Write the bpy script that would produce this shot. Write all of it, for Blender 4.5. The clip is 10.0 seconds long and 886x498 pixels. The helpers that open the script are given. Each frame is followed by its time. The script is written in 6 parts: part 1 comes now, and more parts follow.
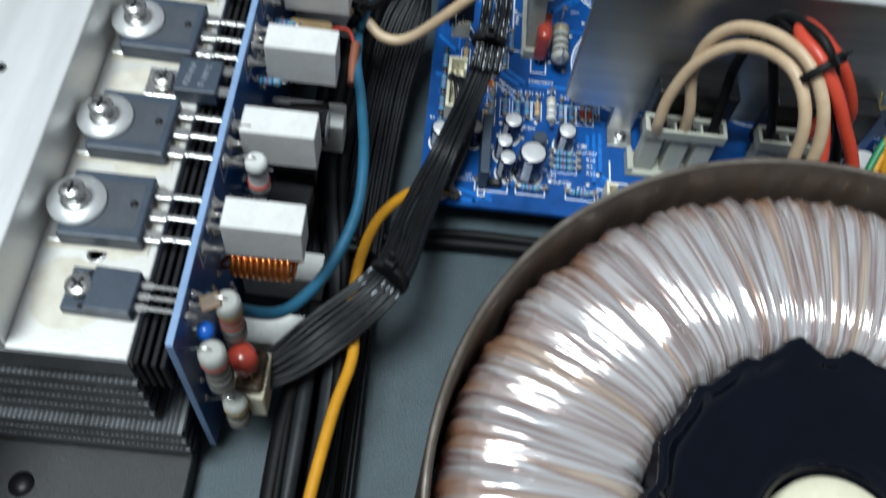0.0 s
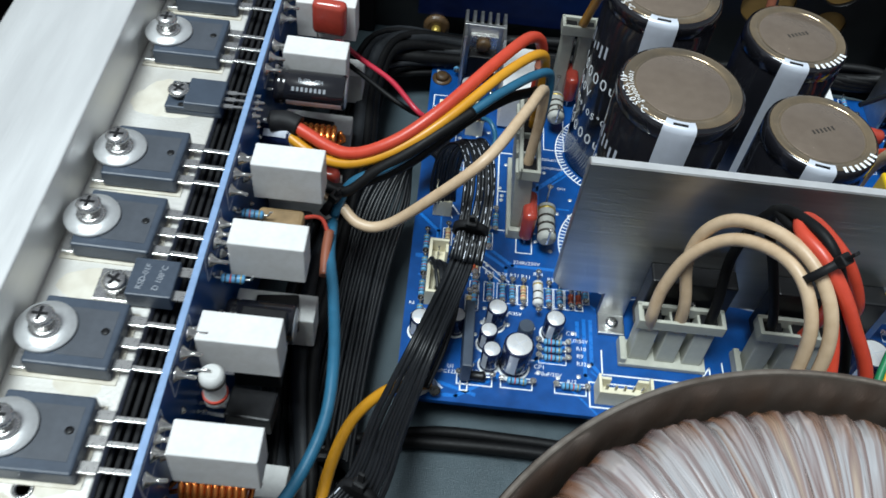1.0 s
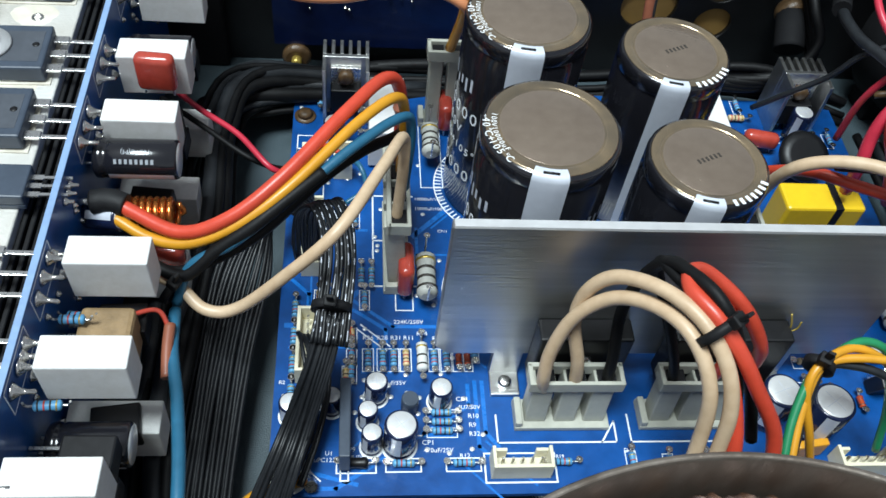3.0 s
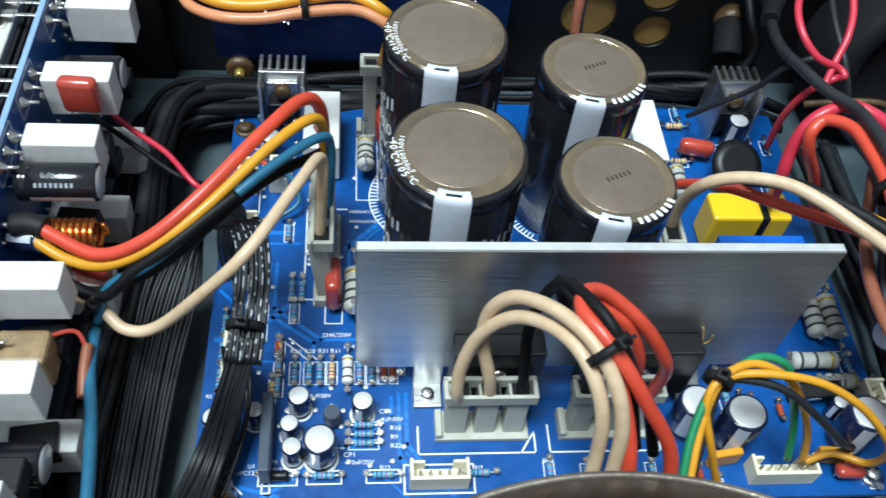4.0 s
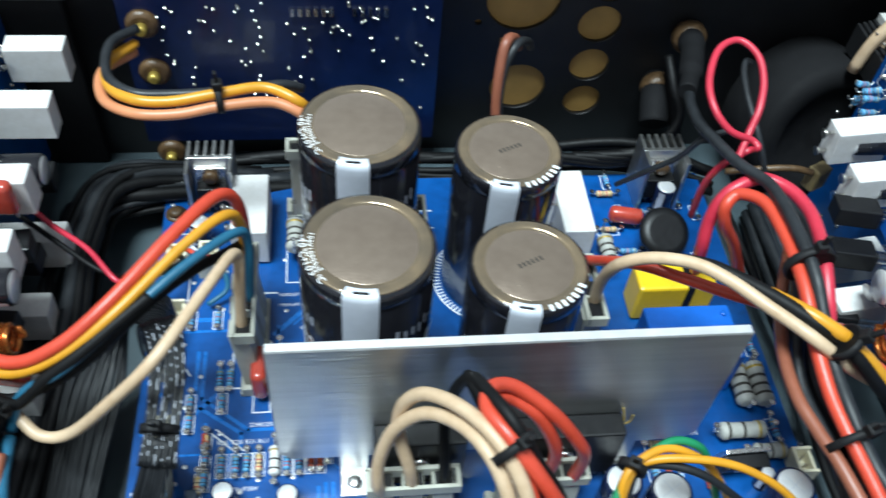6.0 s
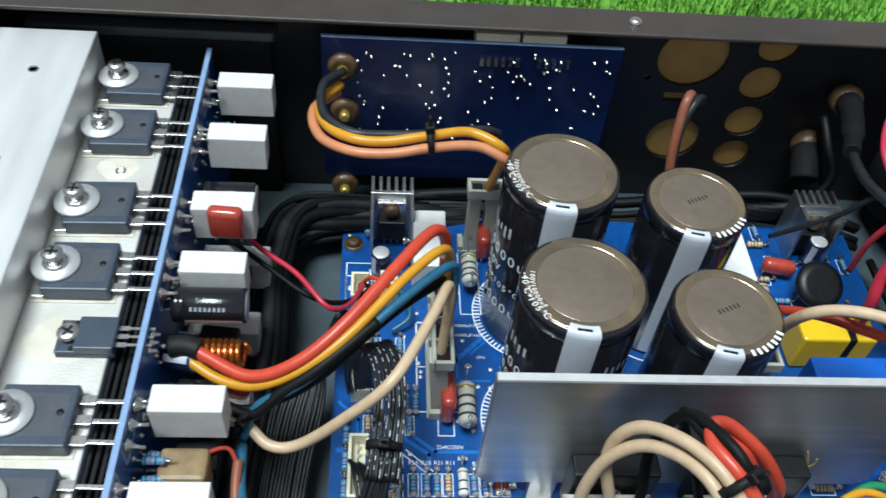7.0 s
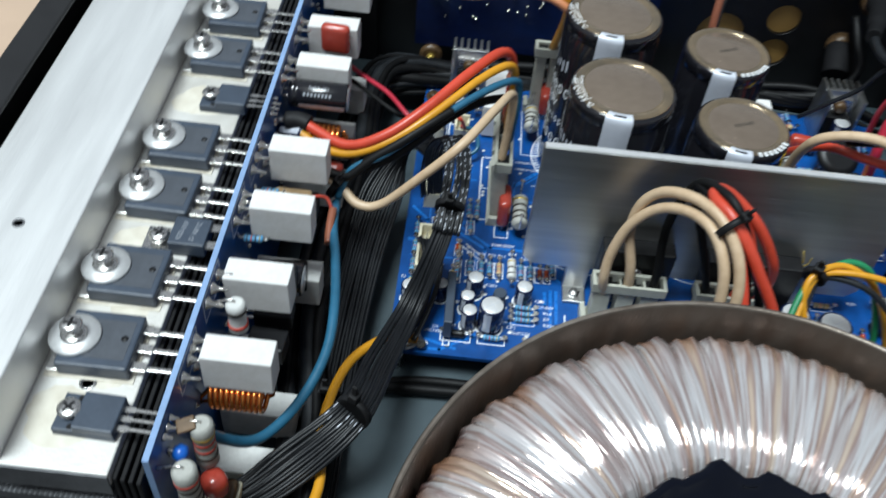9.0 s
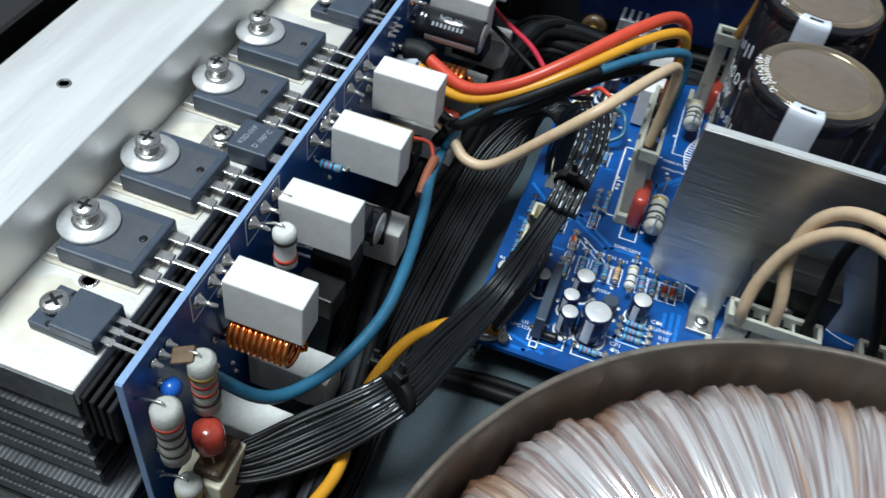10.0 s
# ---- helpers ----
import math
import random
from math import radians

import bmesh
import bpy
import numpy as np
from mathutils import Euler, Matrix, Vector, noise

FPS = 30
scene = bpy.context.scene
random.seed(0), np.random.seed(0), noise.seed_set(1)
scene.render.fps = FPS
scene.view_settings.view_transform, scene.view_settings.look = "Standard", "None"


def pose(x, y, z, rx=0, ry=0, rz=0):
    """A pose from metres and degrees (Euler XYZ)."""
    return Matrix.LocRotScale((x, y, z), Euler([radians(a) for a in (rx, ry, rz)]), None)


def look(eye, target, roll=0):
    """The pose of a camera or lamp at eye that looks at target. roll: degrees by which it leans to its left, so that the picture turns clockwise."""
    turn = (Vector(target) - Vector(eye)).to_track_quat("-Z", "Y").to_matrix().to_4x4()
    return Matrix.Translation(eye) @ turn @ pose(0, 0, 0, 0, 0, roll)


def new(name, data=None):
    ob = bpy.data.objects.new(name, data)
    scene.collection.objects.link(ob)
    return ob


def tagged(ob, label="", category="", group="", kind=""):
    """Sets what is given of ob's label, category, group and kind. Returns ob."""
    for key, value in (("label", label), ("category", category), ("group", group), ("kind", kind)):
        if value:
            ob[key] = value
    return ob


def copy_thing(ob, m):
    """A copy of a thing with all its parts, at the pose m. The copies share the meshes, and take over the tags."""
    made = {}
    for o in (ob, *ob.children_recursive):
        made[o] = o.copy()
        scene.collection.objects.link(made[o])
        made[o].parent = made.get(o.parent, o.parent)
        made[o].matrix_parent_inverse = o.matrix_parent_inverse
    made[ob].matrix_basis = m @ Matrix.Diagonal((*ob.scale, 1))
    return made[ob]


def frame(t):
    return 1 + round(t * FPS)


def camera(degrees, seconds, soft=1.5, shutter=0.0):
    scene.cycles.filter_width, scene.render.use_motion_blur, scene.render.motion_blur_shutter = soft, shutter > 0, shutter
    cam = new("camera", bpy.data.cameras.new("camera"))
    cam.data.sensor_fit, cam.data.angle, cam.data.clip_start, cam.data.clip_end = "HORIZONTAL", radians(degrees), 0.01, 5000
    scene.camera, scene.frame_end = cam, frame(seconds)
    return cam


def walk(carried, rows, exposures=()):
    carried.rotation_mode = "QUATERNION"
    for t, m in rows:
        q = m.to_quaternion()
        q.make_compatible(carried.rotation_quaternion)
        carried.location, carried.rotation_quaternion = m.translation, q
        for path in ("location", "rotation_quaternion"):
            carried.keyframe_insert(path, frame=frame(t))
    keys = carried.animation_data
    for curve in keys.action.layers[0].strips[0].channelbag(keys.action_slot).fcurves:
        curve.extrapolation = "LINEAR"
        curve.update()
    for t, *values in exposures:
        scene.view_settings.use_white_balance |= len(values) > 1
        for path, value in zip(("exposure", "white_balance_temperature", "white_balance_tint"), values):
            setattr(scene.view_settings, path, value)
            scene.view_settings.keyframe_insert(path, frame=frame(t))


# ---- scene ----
cam = camera(52.8, 10.0, shutter=0.4)
PATH = [
    (0, (-0.04159, -0.18459, 0.23686), (-0.03499, -0.08369, 0.06436), 9.3),
    (0.5, (-0.04683, -0.17295, 0.24710), (-0.04083, -0.05615, 0.08480), 8.6),
    (1, (-0.03967, -0.15901, 0.23157), (-0.03427, -0.03411, 0.07547), 8.2),
    (1.5, (-0.03199, -0.14966, 0.22327), (-0.02059, -0.02076, 0.07087), 9.9),
    (2, (-0.02774, -0.14025, 0.21903), (-0.01004, -0.01285, 0.06583), 9.8),
    (2.5, (-0.02601, -0.12955, 0.22056), (-0.00561, -0.00505, 0.06536), 9.0),
    (4, (0.00028, -0.12295, 0.23628), (0.01948, -0.00315, 0.07738), 7.5),
    (4.5, (0.02375, -0.12699, 0.23707), (0.04445, -0.00649, 0.07887), 7.9),
    (5, (0.04580, -0.12465, 0.24004), (0.06710, -0.00255, 0.08304), 6.7),
    (5.5, (0.04507, -0.11671, 0.24397), (0.06757, 0.00719, 0.08857), 6.6),
    (6, (0.01831, -0.11383, 0.24741), (0.04081, 0.01187, 0.09341), 6.2),
    (7.5, (-0.03664, -0.13661, 0.26548), (-0.02594, -0.00331, 0.11678), 7.1),
    (8, (-0.03383, -0.17287, 0.27565), (-0.02583, -0.04037, 0.12615), 7.2),
    (8.5, (-0.02850, -0.20538, 0.28412), (-0.02230, -0.07158, 0.13562), 6.3),
    (9, (-0.02725, -0.20898, 0.25240), (-0.02725, -0.07438, 0.10450), 6.2),
    (9.5, (-0.01356, -0.19765, 0.22697), (-0.03396, -0.06415, 0.07947), 7.1),
    (10, (-0.01767, -0.18402, 0.20930), (-0.04757, -0.05292, 0.06120), 9.0),
]
walk(cam, [(t, look(eye, target, roll)) for t, eye, target, roll in PATH], [(0, 0.12, 6250, 6), (1.0, 0.24, 6250, 6), (1.6, 0.48, 6250, 6), (2.5, 0.50, 6250, 6), (4.0, 0.66, 6020, 2), (4.5, 0.76, 5980, 1), (5.0, 0.66, 5950, 1), (5.5, 0.62, 5950, 1), (6.1, 0.80, 6000, 1), (7.5, 0.20, 6250, 6), (8.5, 0.26, 6250, 6), (10, 0.36, 6200, 6)])

# ---- light ----
world = bpy.data.worlds.new("world")
scene.world = world
world.use_nodes = True
wn, wl = world.node_tree.nodes, world.node_tree.links
sky = wn.new("ShaderNodeTexSky")
sky.sky_type, sky.sun_disc = "NISHITA", False
sky.sun_elevation, sky.sun_rotation = radians(72), radians(248)
sat = wn.new("ShaderNodeHueSaturation")
sat.inputs["Saturation"].default_value = 0.25
wl.new(sky.outputs[0], sat.inputs["Color"])
wl.new(sat.outputs[0], wn["Background"].inputs[0])
wn["Background"].inputs[1].default_value = 0.065
sun = new("sun", bpy.data.lights.new("sun", "SUN"))
sun.data.energy, sun.data.angle, sun.data.color = 3.55, radians(20), (0.91, 0.98, 1.0)
sun.matrix_world = look((-0.21, -0.18, 1.0), (0, 0, 0))

# ---- building blocks, in millimetres ----
MM = 0.001


def mat(name, color, rough=0.5, metal=0.0, vary=0.12, scale=300.0, bump=0.0, bump_scale=1500.0, coat=0.0, spec=0.5, other=None, random_value=0.0, stretch=None):
    m = bpy.data.materials.new(name)
    m.use_nodes = True
    n, l = m.node_tree.nodes, m.node_tree.links
    b = n["Principled BSDF"]
    b.inputs["Metallic"].default_value = metal
    b.inputs["Coat Weight"].default_value = coat
    b.inputs["Coat Roughness"].default_value = 0.08
    b.inputs["Specular IOR Level"].default_value = spec
    co = n.new("ShaderNodeTexCoord")
    mp = n.new("ShaderNodeMapping")
    l.new(co.outputs["Object"], mp.inputs[0])
    if stretch:
        mp.inputs["Scale"].default_value = stretch
    big = n.new("ShaderNodeTexNoise")
    big.inputs["Scale"].default_value, big.inputs["Detail"].default_value = scale * 0.2, 4
    fine = n.new("ShaderNodeTexNoise")
    fine.inputs["Scale"].default_value, fine.inputs["Detail"].default_value = scale, 3
    l.new(mp.outputs[0], big.inputs["Vector"]), l.new(mp.outputs[0], fine.inputs["Vector"])
    mx = n.new("ShaderNodeMath")
    mx.operation = "MULTIPLY_ADD"
    mx.inputs[1].default_value = 0.6
    l.new(big.outputs[0], mx.inputs[0])
    sc = n.new("ShaderNodeMath")
    sc.operation = "MULTIPLY"
    sc.inputs[1].default_value = 0.4
    l.new(fine.outputs[0], sc.inputs[0])
    l.new(sc.outputs[0], mx.inputs[2])
    ramp = n.new("ShaderNodeMapRange")
    ramp.inputs["From Min"].default_value, ramp.inputs["From Max"].default_value = 0.3, 0.7
    l.new(mx.outputs[0], ramp.inputs[0])
    mix = n.new("ShaderNodeMix")
    mix.data_type = "RGBA"
    lo = other or tuple(c * (1 - vary * 1.6) for c in color)
    mix.inputs["A"].default_value = (*lo, 1)
    mix.inputs["B"].default_value = (*[min(1, c * (1 + vary)) for c in color], 1)
    l.new(ramp.outputs[0], mix.inputs["Factor"])
    src = mix.outputs["Result"]
    if random_value:
        info = n.new("ShaderNodeObjectInfo")
        rr = n.new("ShaderNodeMapRange")
        rr.inputs["To Min"].default_value, rr.inputs["To Max"].default_value = 1 - random_value, 1 + random_value
        l.new(info.outputs["Random"], rr.inputs[0])
        hs = n.new("ShaderNodeHueSaturation")
        l.new(rr.outputs[0], hs.inputs["Value"]), l.new(src, hs.inputs["Color"])
        src = hs.outputs[0]
    l.new(src, b.inputs["Base Color"])
    rm = n.new("ShaderNodeMapRange")
    rm.inputs["To Min"].default_value, rm.inputs["To Max"].default_value = max(0.03, rough * 0.8), min(1, rough * 1.2)
    l.new(fine.outputs[0], rm.inputs[0]), l.new(rm.outputs[0], b.inputs["Roughness"])
    if bump:
        bn = n.new("ShaderNodeTexNoise")
        bn.inputs["Scale"].default_value, bn.inputs["Detail"].default_value = bump_scale, 4
        l.new(mp.outputs[0], bn.inputs["Vector"])
        bp = n.new("ShaderNodeBump")
        bp.inputs["Strength"].default_value, bp.inputs["Distance"].default_value = bump, 0.0004
        l.new(bn.outputs[0], bp.inputs["Height"]), l.new(bp.outputs[0], b.inputs["Normal"])
    return m


M_ALU = mat("milled_aluminium", (0.78, 0.78, 0.775), 0.50, 0.7, 0.05, 160, 0.25, 900, stretch=(1, 0.12, 1))
M_LEDGE = mat("stained_aluminium", (0.73, 0.725, 0.705), 0.55, 0.5, 0.06, 120, 0.25, 1200, other=(0.62, 0.59, 0.53))
M_BRUSH = mat("brushed_aluminium", (0.58, 0.58, 0.565), 0.36, 1.0, 0.14, 420, 0.30, 1600, stretch=(0.05, 1, 1))
M_CUT = mat("sawn_aluminium_edge", (0.80, 0.80, 0.80), 0.45, 0.7, 0.04, 300, 0.2)
M_FIN = mat("dark_anodised_fin", (0.165, 0.17, 0.18), 0.5, 0.6, 0.25, 400, 0.4, 900, stretch=(1, 0.15, 1))
M_GASKET = mat("old_thermal_paste", (0.72, 0.69, 0.61), 0.65, 0.1, 0.1, 330, 0.5, other=(0.42, 0.36, 0.26))
M_EPOXY = mat("dark_moulding_compound", (0.047, 0.062, 0.088), 0.42, 0, 0.12, 900, 0.10, 3500)
M_BLACK = mat("black_plastic", (0.007, 0.007, 0.008), 0.42, 0, 0.2, 600, spec=0.35)
M_RIDGE = mat("matt_black_ridge", (0.010, 0.010, 0.011), 0.6, 0, 0.3, 300, 0.2, 900, spec=0.25)
M_STAIN = mat("dried_paste_stain", (0.66, 0.63, 0.55), 0.7, 0, 0.1, 300, other=(0.52, 0.47, 0.38))
M_RUBBER = mat("black_cable_jacket", (0.0045, 0.0045, 0.005), 0.55, 0, 0.25, 500, 0.15, 900, spec=0.22)
M_RIBBON = mat("black_ribbon_jacket", (0.009, 0.010, 0.012), 0.42, 0, 0.25, 500, 0.15, 900, spec=0.35)
M_FLOOR = mat("blue_grey_powder_coat", (0.052, 0.074, 0.086), 0.45, 0.1, 0.15, 160, 0.5, 2600)
M_GREYCABLE = mat("dark_grey_cable_jacket", (0.018, 0.020, 0.023), 0.45, 0, 0.25, 500, 0.15, 900, spec=0.4)
M_WASHER = mat("dull_zinc_washer", (0.66, 0.665, 0.665), 0.38, 0.55, 0.06, 900, 0.15, 2000)
M_STEEL = mat("zinc_plated_steel", (0.72, 0.71, 0.69), 0.27, 1.0, 0.10, 900, 0.15, 2000)
M_TIN = mat("tinned_lead", (0.76, 0.75, 0.72), 0.28, 1.0, 0.08, 900)
M_SOLDER = mat("solder", (0.74, 0.72, 0.68), 0.20, 1.0, 0.12, 900, 0.3, 1500)
M_PCB = mat("blue_solder_mask", (0.004, 0.066, 0.265), 0.34, 0, 0.22, 260, 0.12, 1300, coat=0.15, other=(0.003, 0.040, 0.165))
M_PCBEDGE = mat("laminate_edge", (0.22, 0.33, 0.53), 0.5, 0, 0.1, 700)
M_TRACE = mat("masked_copper_track", (0.016, 0.15, 0.52), 0.28, 0, 0.12, 500, coat=0.35)
M_DARKPCB = mat("dark_blue_solder_mask", (0.004, 0.011, 0.055), 0.32, 0, 0.25, 240, 0.12, 1300, coat=0.3)
M_SILK = mat("white_silkscreen", (0.78, 0.80, 0.82), 0.6, 0, 0.05, 1500)
M_PRINT = mat("faded_grey_print", (0.30, 0.32, 0.35), 0.6, 0, 0.1, 1500)
M_CEMENT = mat("white_cement", (0.69, 0.685, 0.68), 0.70, 0, 0.05, 700, 0.14, 2500, other=(0.60, 0.585, 0.56))
M_GREYCEMENT = mat("grey_cement", (0.62, 0.62, 0.60), 0.75, 0, 0.1, 700, 0.35, 2500)
M_SLEEVE = mat("black_sleeve", (0.010, 0.010, 0.013), 0.16, 0, 0.2, 300, 0.08, 400, coat=0.3)
M_BLUESLEEVE = mat("navy_sleeve", (0.010, 0.016, 0.050), 0.18, 0, 0.2, 300, coat=0.3)
M_STRIPE = mat("silver_stripe", (0.58, 0.61, 0.68), 0.32, 0.1, 0.06, 500)
M_LID = mat("capacitor_lid", (0.265, 0.208, 0.160), 0.25, 0.55, 0.06, 350, 0.12, 1200, coat=0.4, other=(0.22, 0.168, 0.128))
# gold and olive patches paint warm reflections onto the sleeve rim
M_LIDRING = mat("shrunk_sleeve_ring", (0.60, 0.43, 0.24), 0.19, 0.8, 0.15, 110, 0.25, 500, coat=0.7, other=(0.20, 0.17, 0.13))
M_CANTOP = mat("bare_can_top", (0.76, 0.76, 0.76), 0.35, 0.45, 0.06, 700)
M_IVORY = mat("ivory_nylon", (0.72, 0.67, 0.50), 0.42, 0, 0.08, 500)
M_GREYNYL = mat("grey_nylon", (0.42, 0.42, 0.36), 0.45, 0, 0.10, 500)
M_COPPER = mat("enamelled_copper", (0.72, 0.24, 0.06), 0.20, 0.9, 0.15, 600)
M_REDFILM = mat("red_epoxy_dip", (0.42, 0.055, 0.035), 0.22, 0, 0.15, 600, coat=0.4)
M_YELLOWBOX = mat("yellow_polyester", (0.74, 0.48, 0.012), 0.35, 0, 0.06, 500)
M_BLUEBOX = mat("blue_relay_case", (0.015, 0.11, 0.48), 0.30, 0, 0.1, 500)
M_BLUERES = mat("blue_resistor_lacquer", (0.10, 0.30, 0.52), 0.4, 0, 0.12, 1500)
M_BEIGERES = mat("beige_resistor_lacquer", (0.55, 0.42, 0.24), 0.4, 0, 0.12, 1500)
M_GREYRES = mat("grey_green_resistor_cement", (0.37, 0.37, 0.34), 0.6, 0, 0.12, 900, 0.3)
M_BANDK = mat("black_band", (0.03, 0.025, 0.02), 0.5)
M_BANDR = mat("red_band", (0.45, 0.05, 0.03), 0.5)
M_BANDG = mat("gold_band", (0.50, 0.36, 0.08), 0.35, 0.6)
M_GLASS = mat("red_glass_diode", (0.38, 0.06, 0.02), 0.15, 0, 0.2, 900, coat=0.5)
M_RED = mat("red_insulation", (0.56, 0.060, 0.030), 0.36, 0, 0.10, 400, 0.08, 700)
M_CRIMSON = mat("crimson_insulation", (0.50, 0.028, 0.055), 0.36, 0, 0.10, 400)
M_ORANGE = mat("orange_yellow_insulation", (0.60, 0.275, 0.016), 0.36, 0, 0.10, 400)
M_BLUE = mat("blue_insulation", (0.024, 0.115, 0.20), 0.36, 0, 0.14, 400, 0.08, 700)
M_TAN = mat("cream_insulation", (0.57, 0.43, 0.29), 0.42, 0, 0.07, 420, 0.12, 700, other=(0.46, 0.32, 0.195))
M_BROWN = mat("brown_insulation", (0.25, 0.085, 0.048), 0.40, 0, 0.12, 400)
M_GREEN = mat("green_insulation", (0.02, 0.20, 0.08), 0.38, 0, 0.12, 400)
M_BAND = mat("rusty_brown_steel", (0.068, 0.057, 0.047), 0.5, 0.6, 0.3, 220, 0.5, 700, other=(0.055, 0.040, 0.030), stretch=(1, 1, 0.35))
M_POT = mat("black_potting_resin", (0.002, 0.003, 0.007), 0.07, 0, 0.2, 150, 0.15, 120, spec=0.3)
M_CHASSIS = mat("dark_grey_powder_coat", (0.042, 0.050, 0.057), 0.45, 0.1, 0.15, 160, 0.5, 2600)
M_CASE = mat("black_painted_steel", (0.010, 0.010, 0.011), 0.42, 0.1, 0.2, 160, 0.35, 2600)
M_RIM = mat("brown_black_painted_rim", (0.060, 0.048, 0.042), 0.38, 0.2, 0.15, 120, 0.3, 2600)
M_TABLE = mat("tan_tabletop", (0.50, 0.36, 0.26), 0.55, 0, 0.08, 40, 0.1, 300)
M_TURF = mat("green_turf", (0.13, 0.30, 0.030), 0.7, 0, 0.3, 120, other=(0.05, 0.16, 0.012))
M_BULK = mat("black_moulded_case", (0.006, 0.006, 0.007), 0.8, 0, 0.2, 200, 0.2, 1500, spec=0.2)
M_BACKING = mat("brown_backing", (0.42, 0.25, 0.07), 0.7, 0, 0.2, 120)
M_FLUX = mat("brown_burnt_flux", (0.10, 0.058, 0.026), 0.4, 0, 0.4, 500, 0.4)


def box(bm, x0, x1, y0, y1, z0, z1, bevel=0.0, segs=2, m=None):
    r = bmesh.ops.create_cube(bm, size=1)
    v = r["verts"]
    bmesh.ops.scale(bm, vec=((x1 - x0) * MM, (y1 - y0) * MM, (z1 - z0) * MM), verts=v)
    bmesh.ops.translate(bm, vec=((x0 + x1) / 2 * MM, (y0 + y1) / 2 * MM, (z0 + z1) / 2 * MM), verts=v)
    if bevel:
        e = list({e for q in v for e in q.link_edges})
        r = bmesh.ops.bevel(bm, geom=e, offset=bevel * MM, segments=segs, affect="EDGES", profile=0.5)
        v = r["verts"]
    if m is not None:
        bmesh.ops.transform(bm, matrix=m, verts=v)
    return v


def lathe(bm, profile, segs=24, m=None, cap=True):
    """Revolves (radius, height) pairs round z."""
    rings = []
    for r, z in profile:
        rings.append([bm.verts.new((r * MM * math.cos(a), r * MM * math.sin(a), z * MM)) for a in (2 * math.pi * i / segs for i in range(segs))])
    for a, b in zip(rings, rings[1:]):
        for i in range(segs):
            f = bm.faces.new((a[i], a[(i + 1) % segs], b[(i + 1) % segs], b[i]))
            f.smooth = True
    if cap:
        bm.faces.new(list(reversed(rings[0])))
        bm.faces.new(rings[-1])
    v = [q for r in rings for q in r]
    if m is not None:
        bmesh.ops.transform(bm, matrix=m, verts=v)
    return v


def at(x, y, z, rx=0, ry=0, rz=0):
    return pose(x * MM, y * MM, z * MM, rx, ry, rz)


def spline(points, steps=7):
    p = [Vector(q) for q in points]
    if len(p) == 2:
        return p
    p = [2 * p[0] - p[1], *p, 2 * p[-1] - p[-2]]
    out = []
    for i in range(1, len(p) - 2):
        for s in range(steps):
            t = s / steps
            a, b, c, d = p[i - 1 : i + 3]
            out.append(0.5 * (2 * b + (c - a) * t + (2 * a - 5 * b + 4 * c - d) * t * t + (3 * b - a - 3 * c + d) * t * t * t))
    out.append(p[-2])
    return out


def tube(bm, points, r, sides=8, steps=7, ends=True):
    """A round sweep along a smooth line through the points."""
    line = spline(points, steps)
    up, rings = None, []
    for i, q in enumerate(line):
        t = (line[min(i + 1, len(line) - 1)] - line[max(i - 1, 0)]).normalized()
        if up is None:
            up = t.orthogonal().normalized()
        up = (up - t * up.dot(t)).normalized()
        side = t.cross(up)
        rr = r[min(i, len(r) - 1)] if isinstance(r, list) else r
        rings.append([bm.verts.new((q + (up * math.cos(a) + side * math.sin(a)) * rr) * MM) for a in (2 * math.pi * k / sides for k in range(sides))])
    for a, b in zip(rings, rings[1:]):
        for k in range(sides):
            f = bm.faces.new((a[k], a[(k + 1) % sides], b[(k + 1) % sides], b[k]))
            f.smooth = True
    if ends:
        bm.faces.new(list(reversed(rings[0])))
        bm.faces.new(rings[-1])


def finish(name, bm, material):
    me = bpy.data.meshes.new(name)
    bmesh.ops.recalc_face_normals(bm, faces=bm.faces)
    bm.to_mesh(me)
    bm.free()
    me.materials.append(material)
    return me


def part(name, bm, material, parent, label="", m=None):
    """One mesh object under a thing or a part."""
    me = bm if isinstance(bm, bpy.types.Mesh) else finish(name, bm, material)
    ob = new(name, me)
    ob.parent = parent
    if m is not None:
        ob.matrix_basis = m
    return tagged(ob, label)


def thing(name, label, category, group="", kind="", m=None):
    ob = tagged(new(name), label, category, group, kind)
    ob.empty_display_size = 0.01
    if m is not None:
        ob.matrix_basis = m
    return ob


def solid(name, bm, material, label="", category="", group="", kind="", m=None):
    ob = tagged(new(name, finish(name, bm, material)), label, category, group, kind)
    if m is not None:
        ob.matrix_basis = m
    return ob


def B():
    return bmesh.new()


def boxed(*a, **k):
    bm = B()
    box(bm, *a, **k)
    return bm


def turned(profile, segs=24, m=None):
    bm = B()
    lathe(bm, profile, segs, m)
    return bm


def swept(points, r, sides=8, steps=7):
    bm = B()
    tube(bm, points, r, sides, steps)
    return bm


def lettering(body, size, parent, m, material=None, name="lettering", space=1.0):
    """Flat raised letters, size in mm."""
    cu = bpy.data.curves.new("text", "FONT")
    cu.body, cu.size, cu.align_x, cu.align_y, cu.extrude, cu.space_character, cu.resolution_u = body, size * MM, "CENTER", "CENTER", 0.00002, space, 2
    ob = new("text", cu)
    bpy.context.view_layer.update()
    me = bpy.data.meshes.new_from_object(ob.evaluated_get(bpy.context.evaluated_depsgraph_get()))
    bpy.data.objects.remove(ob)
    me.materials.clear()
    me.materials.append(material or M_SILK)
    o = new(name, me)
    o.parent, o.matrix_basis = parent, m
    return o

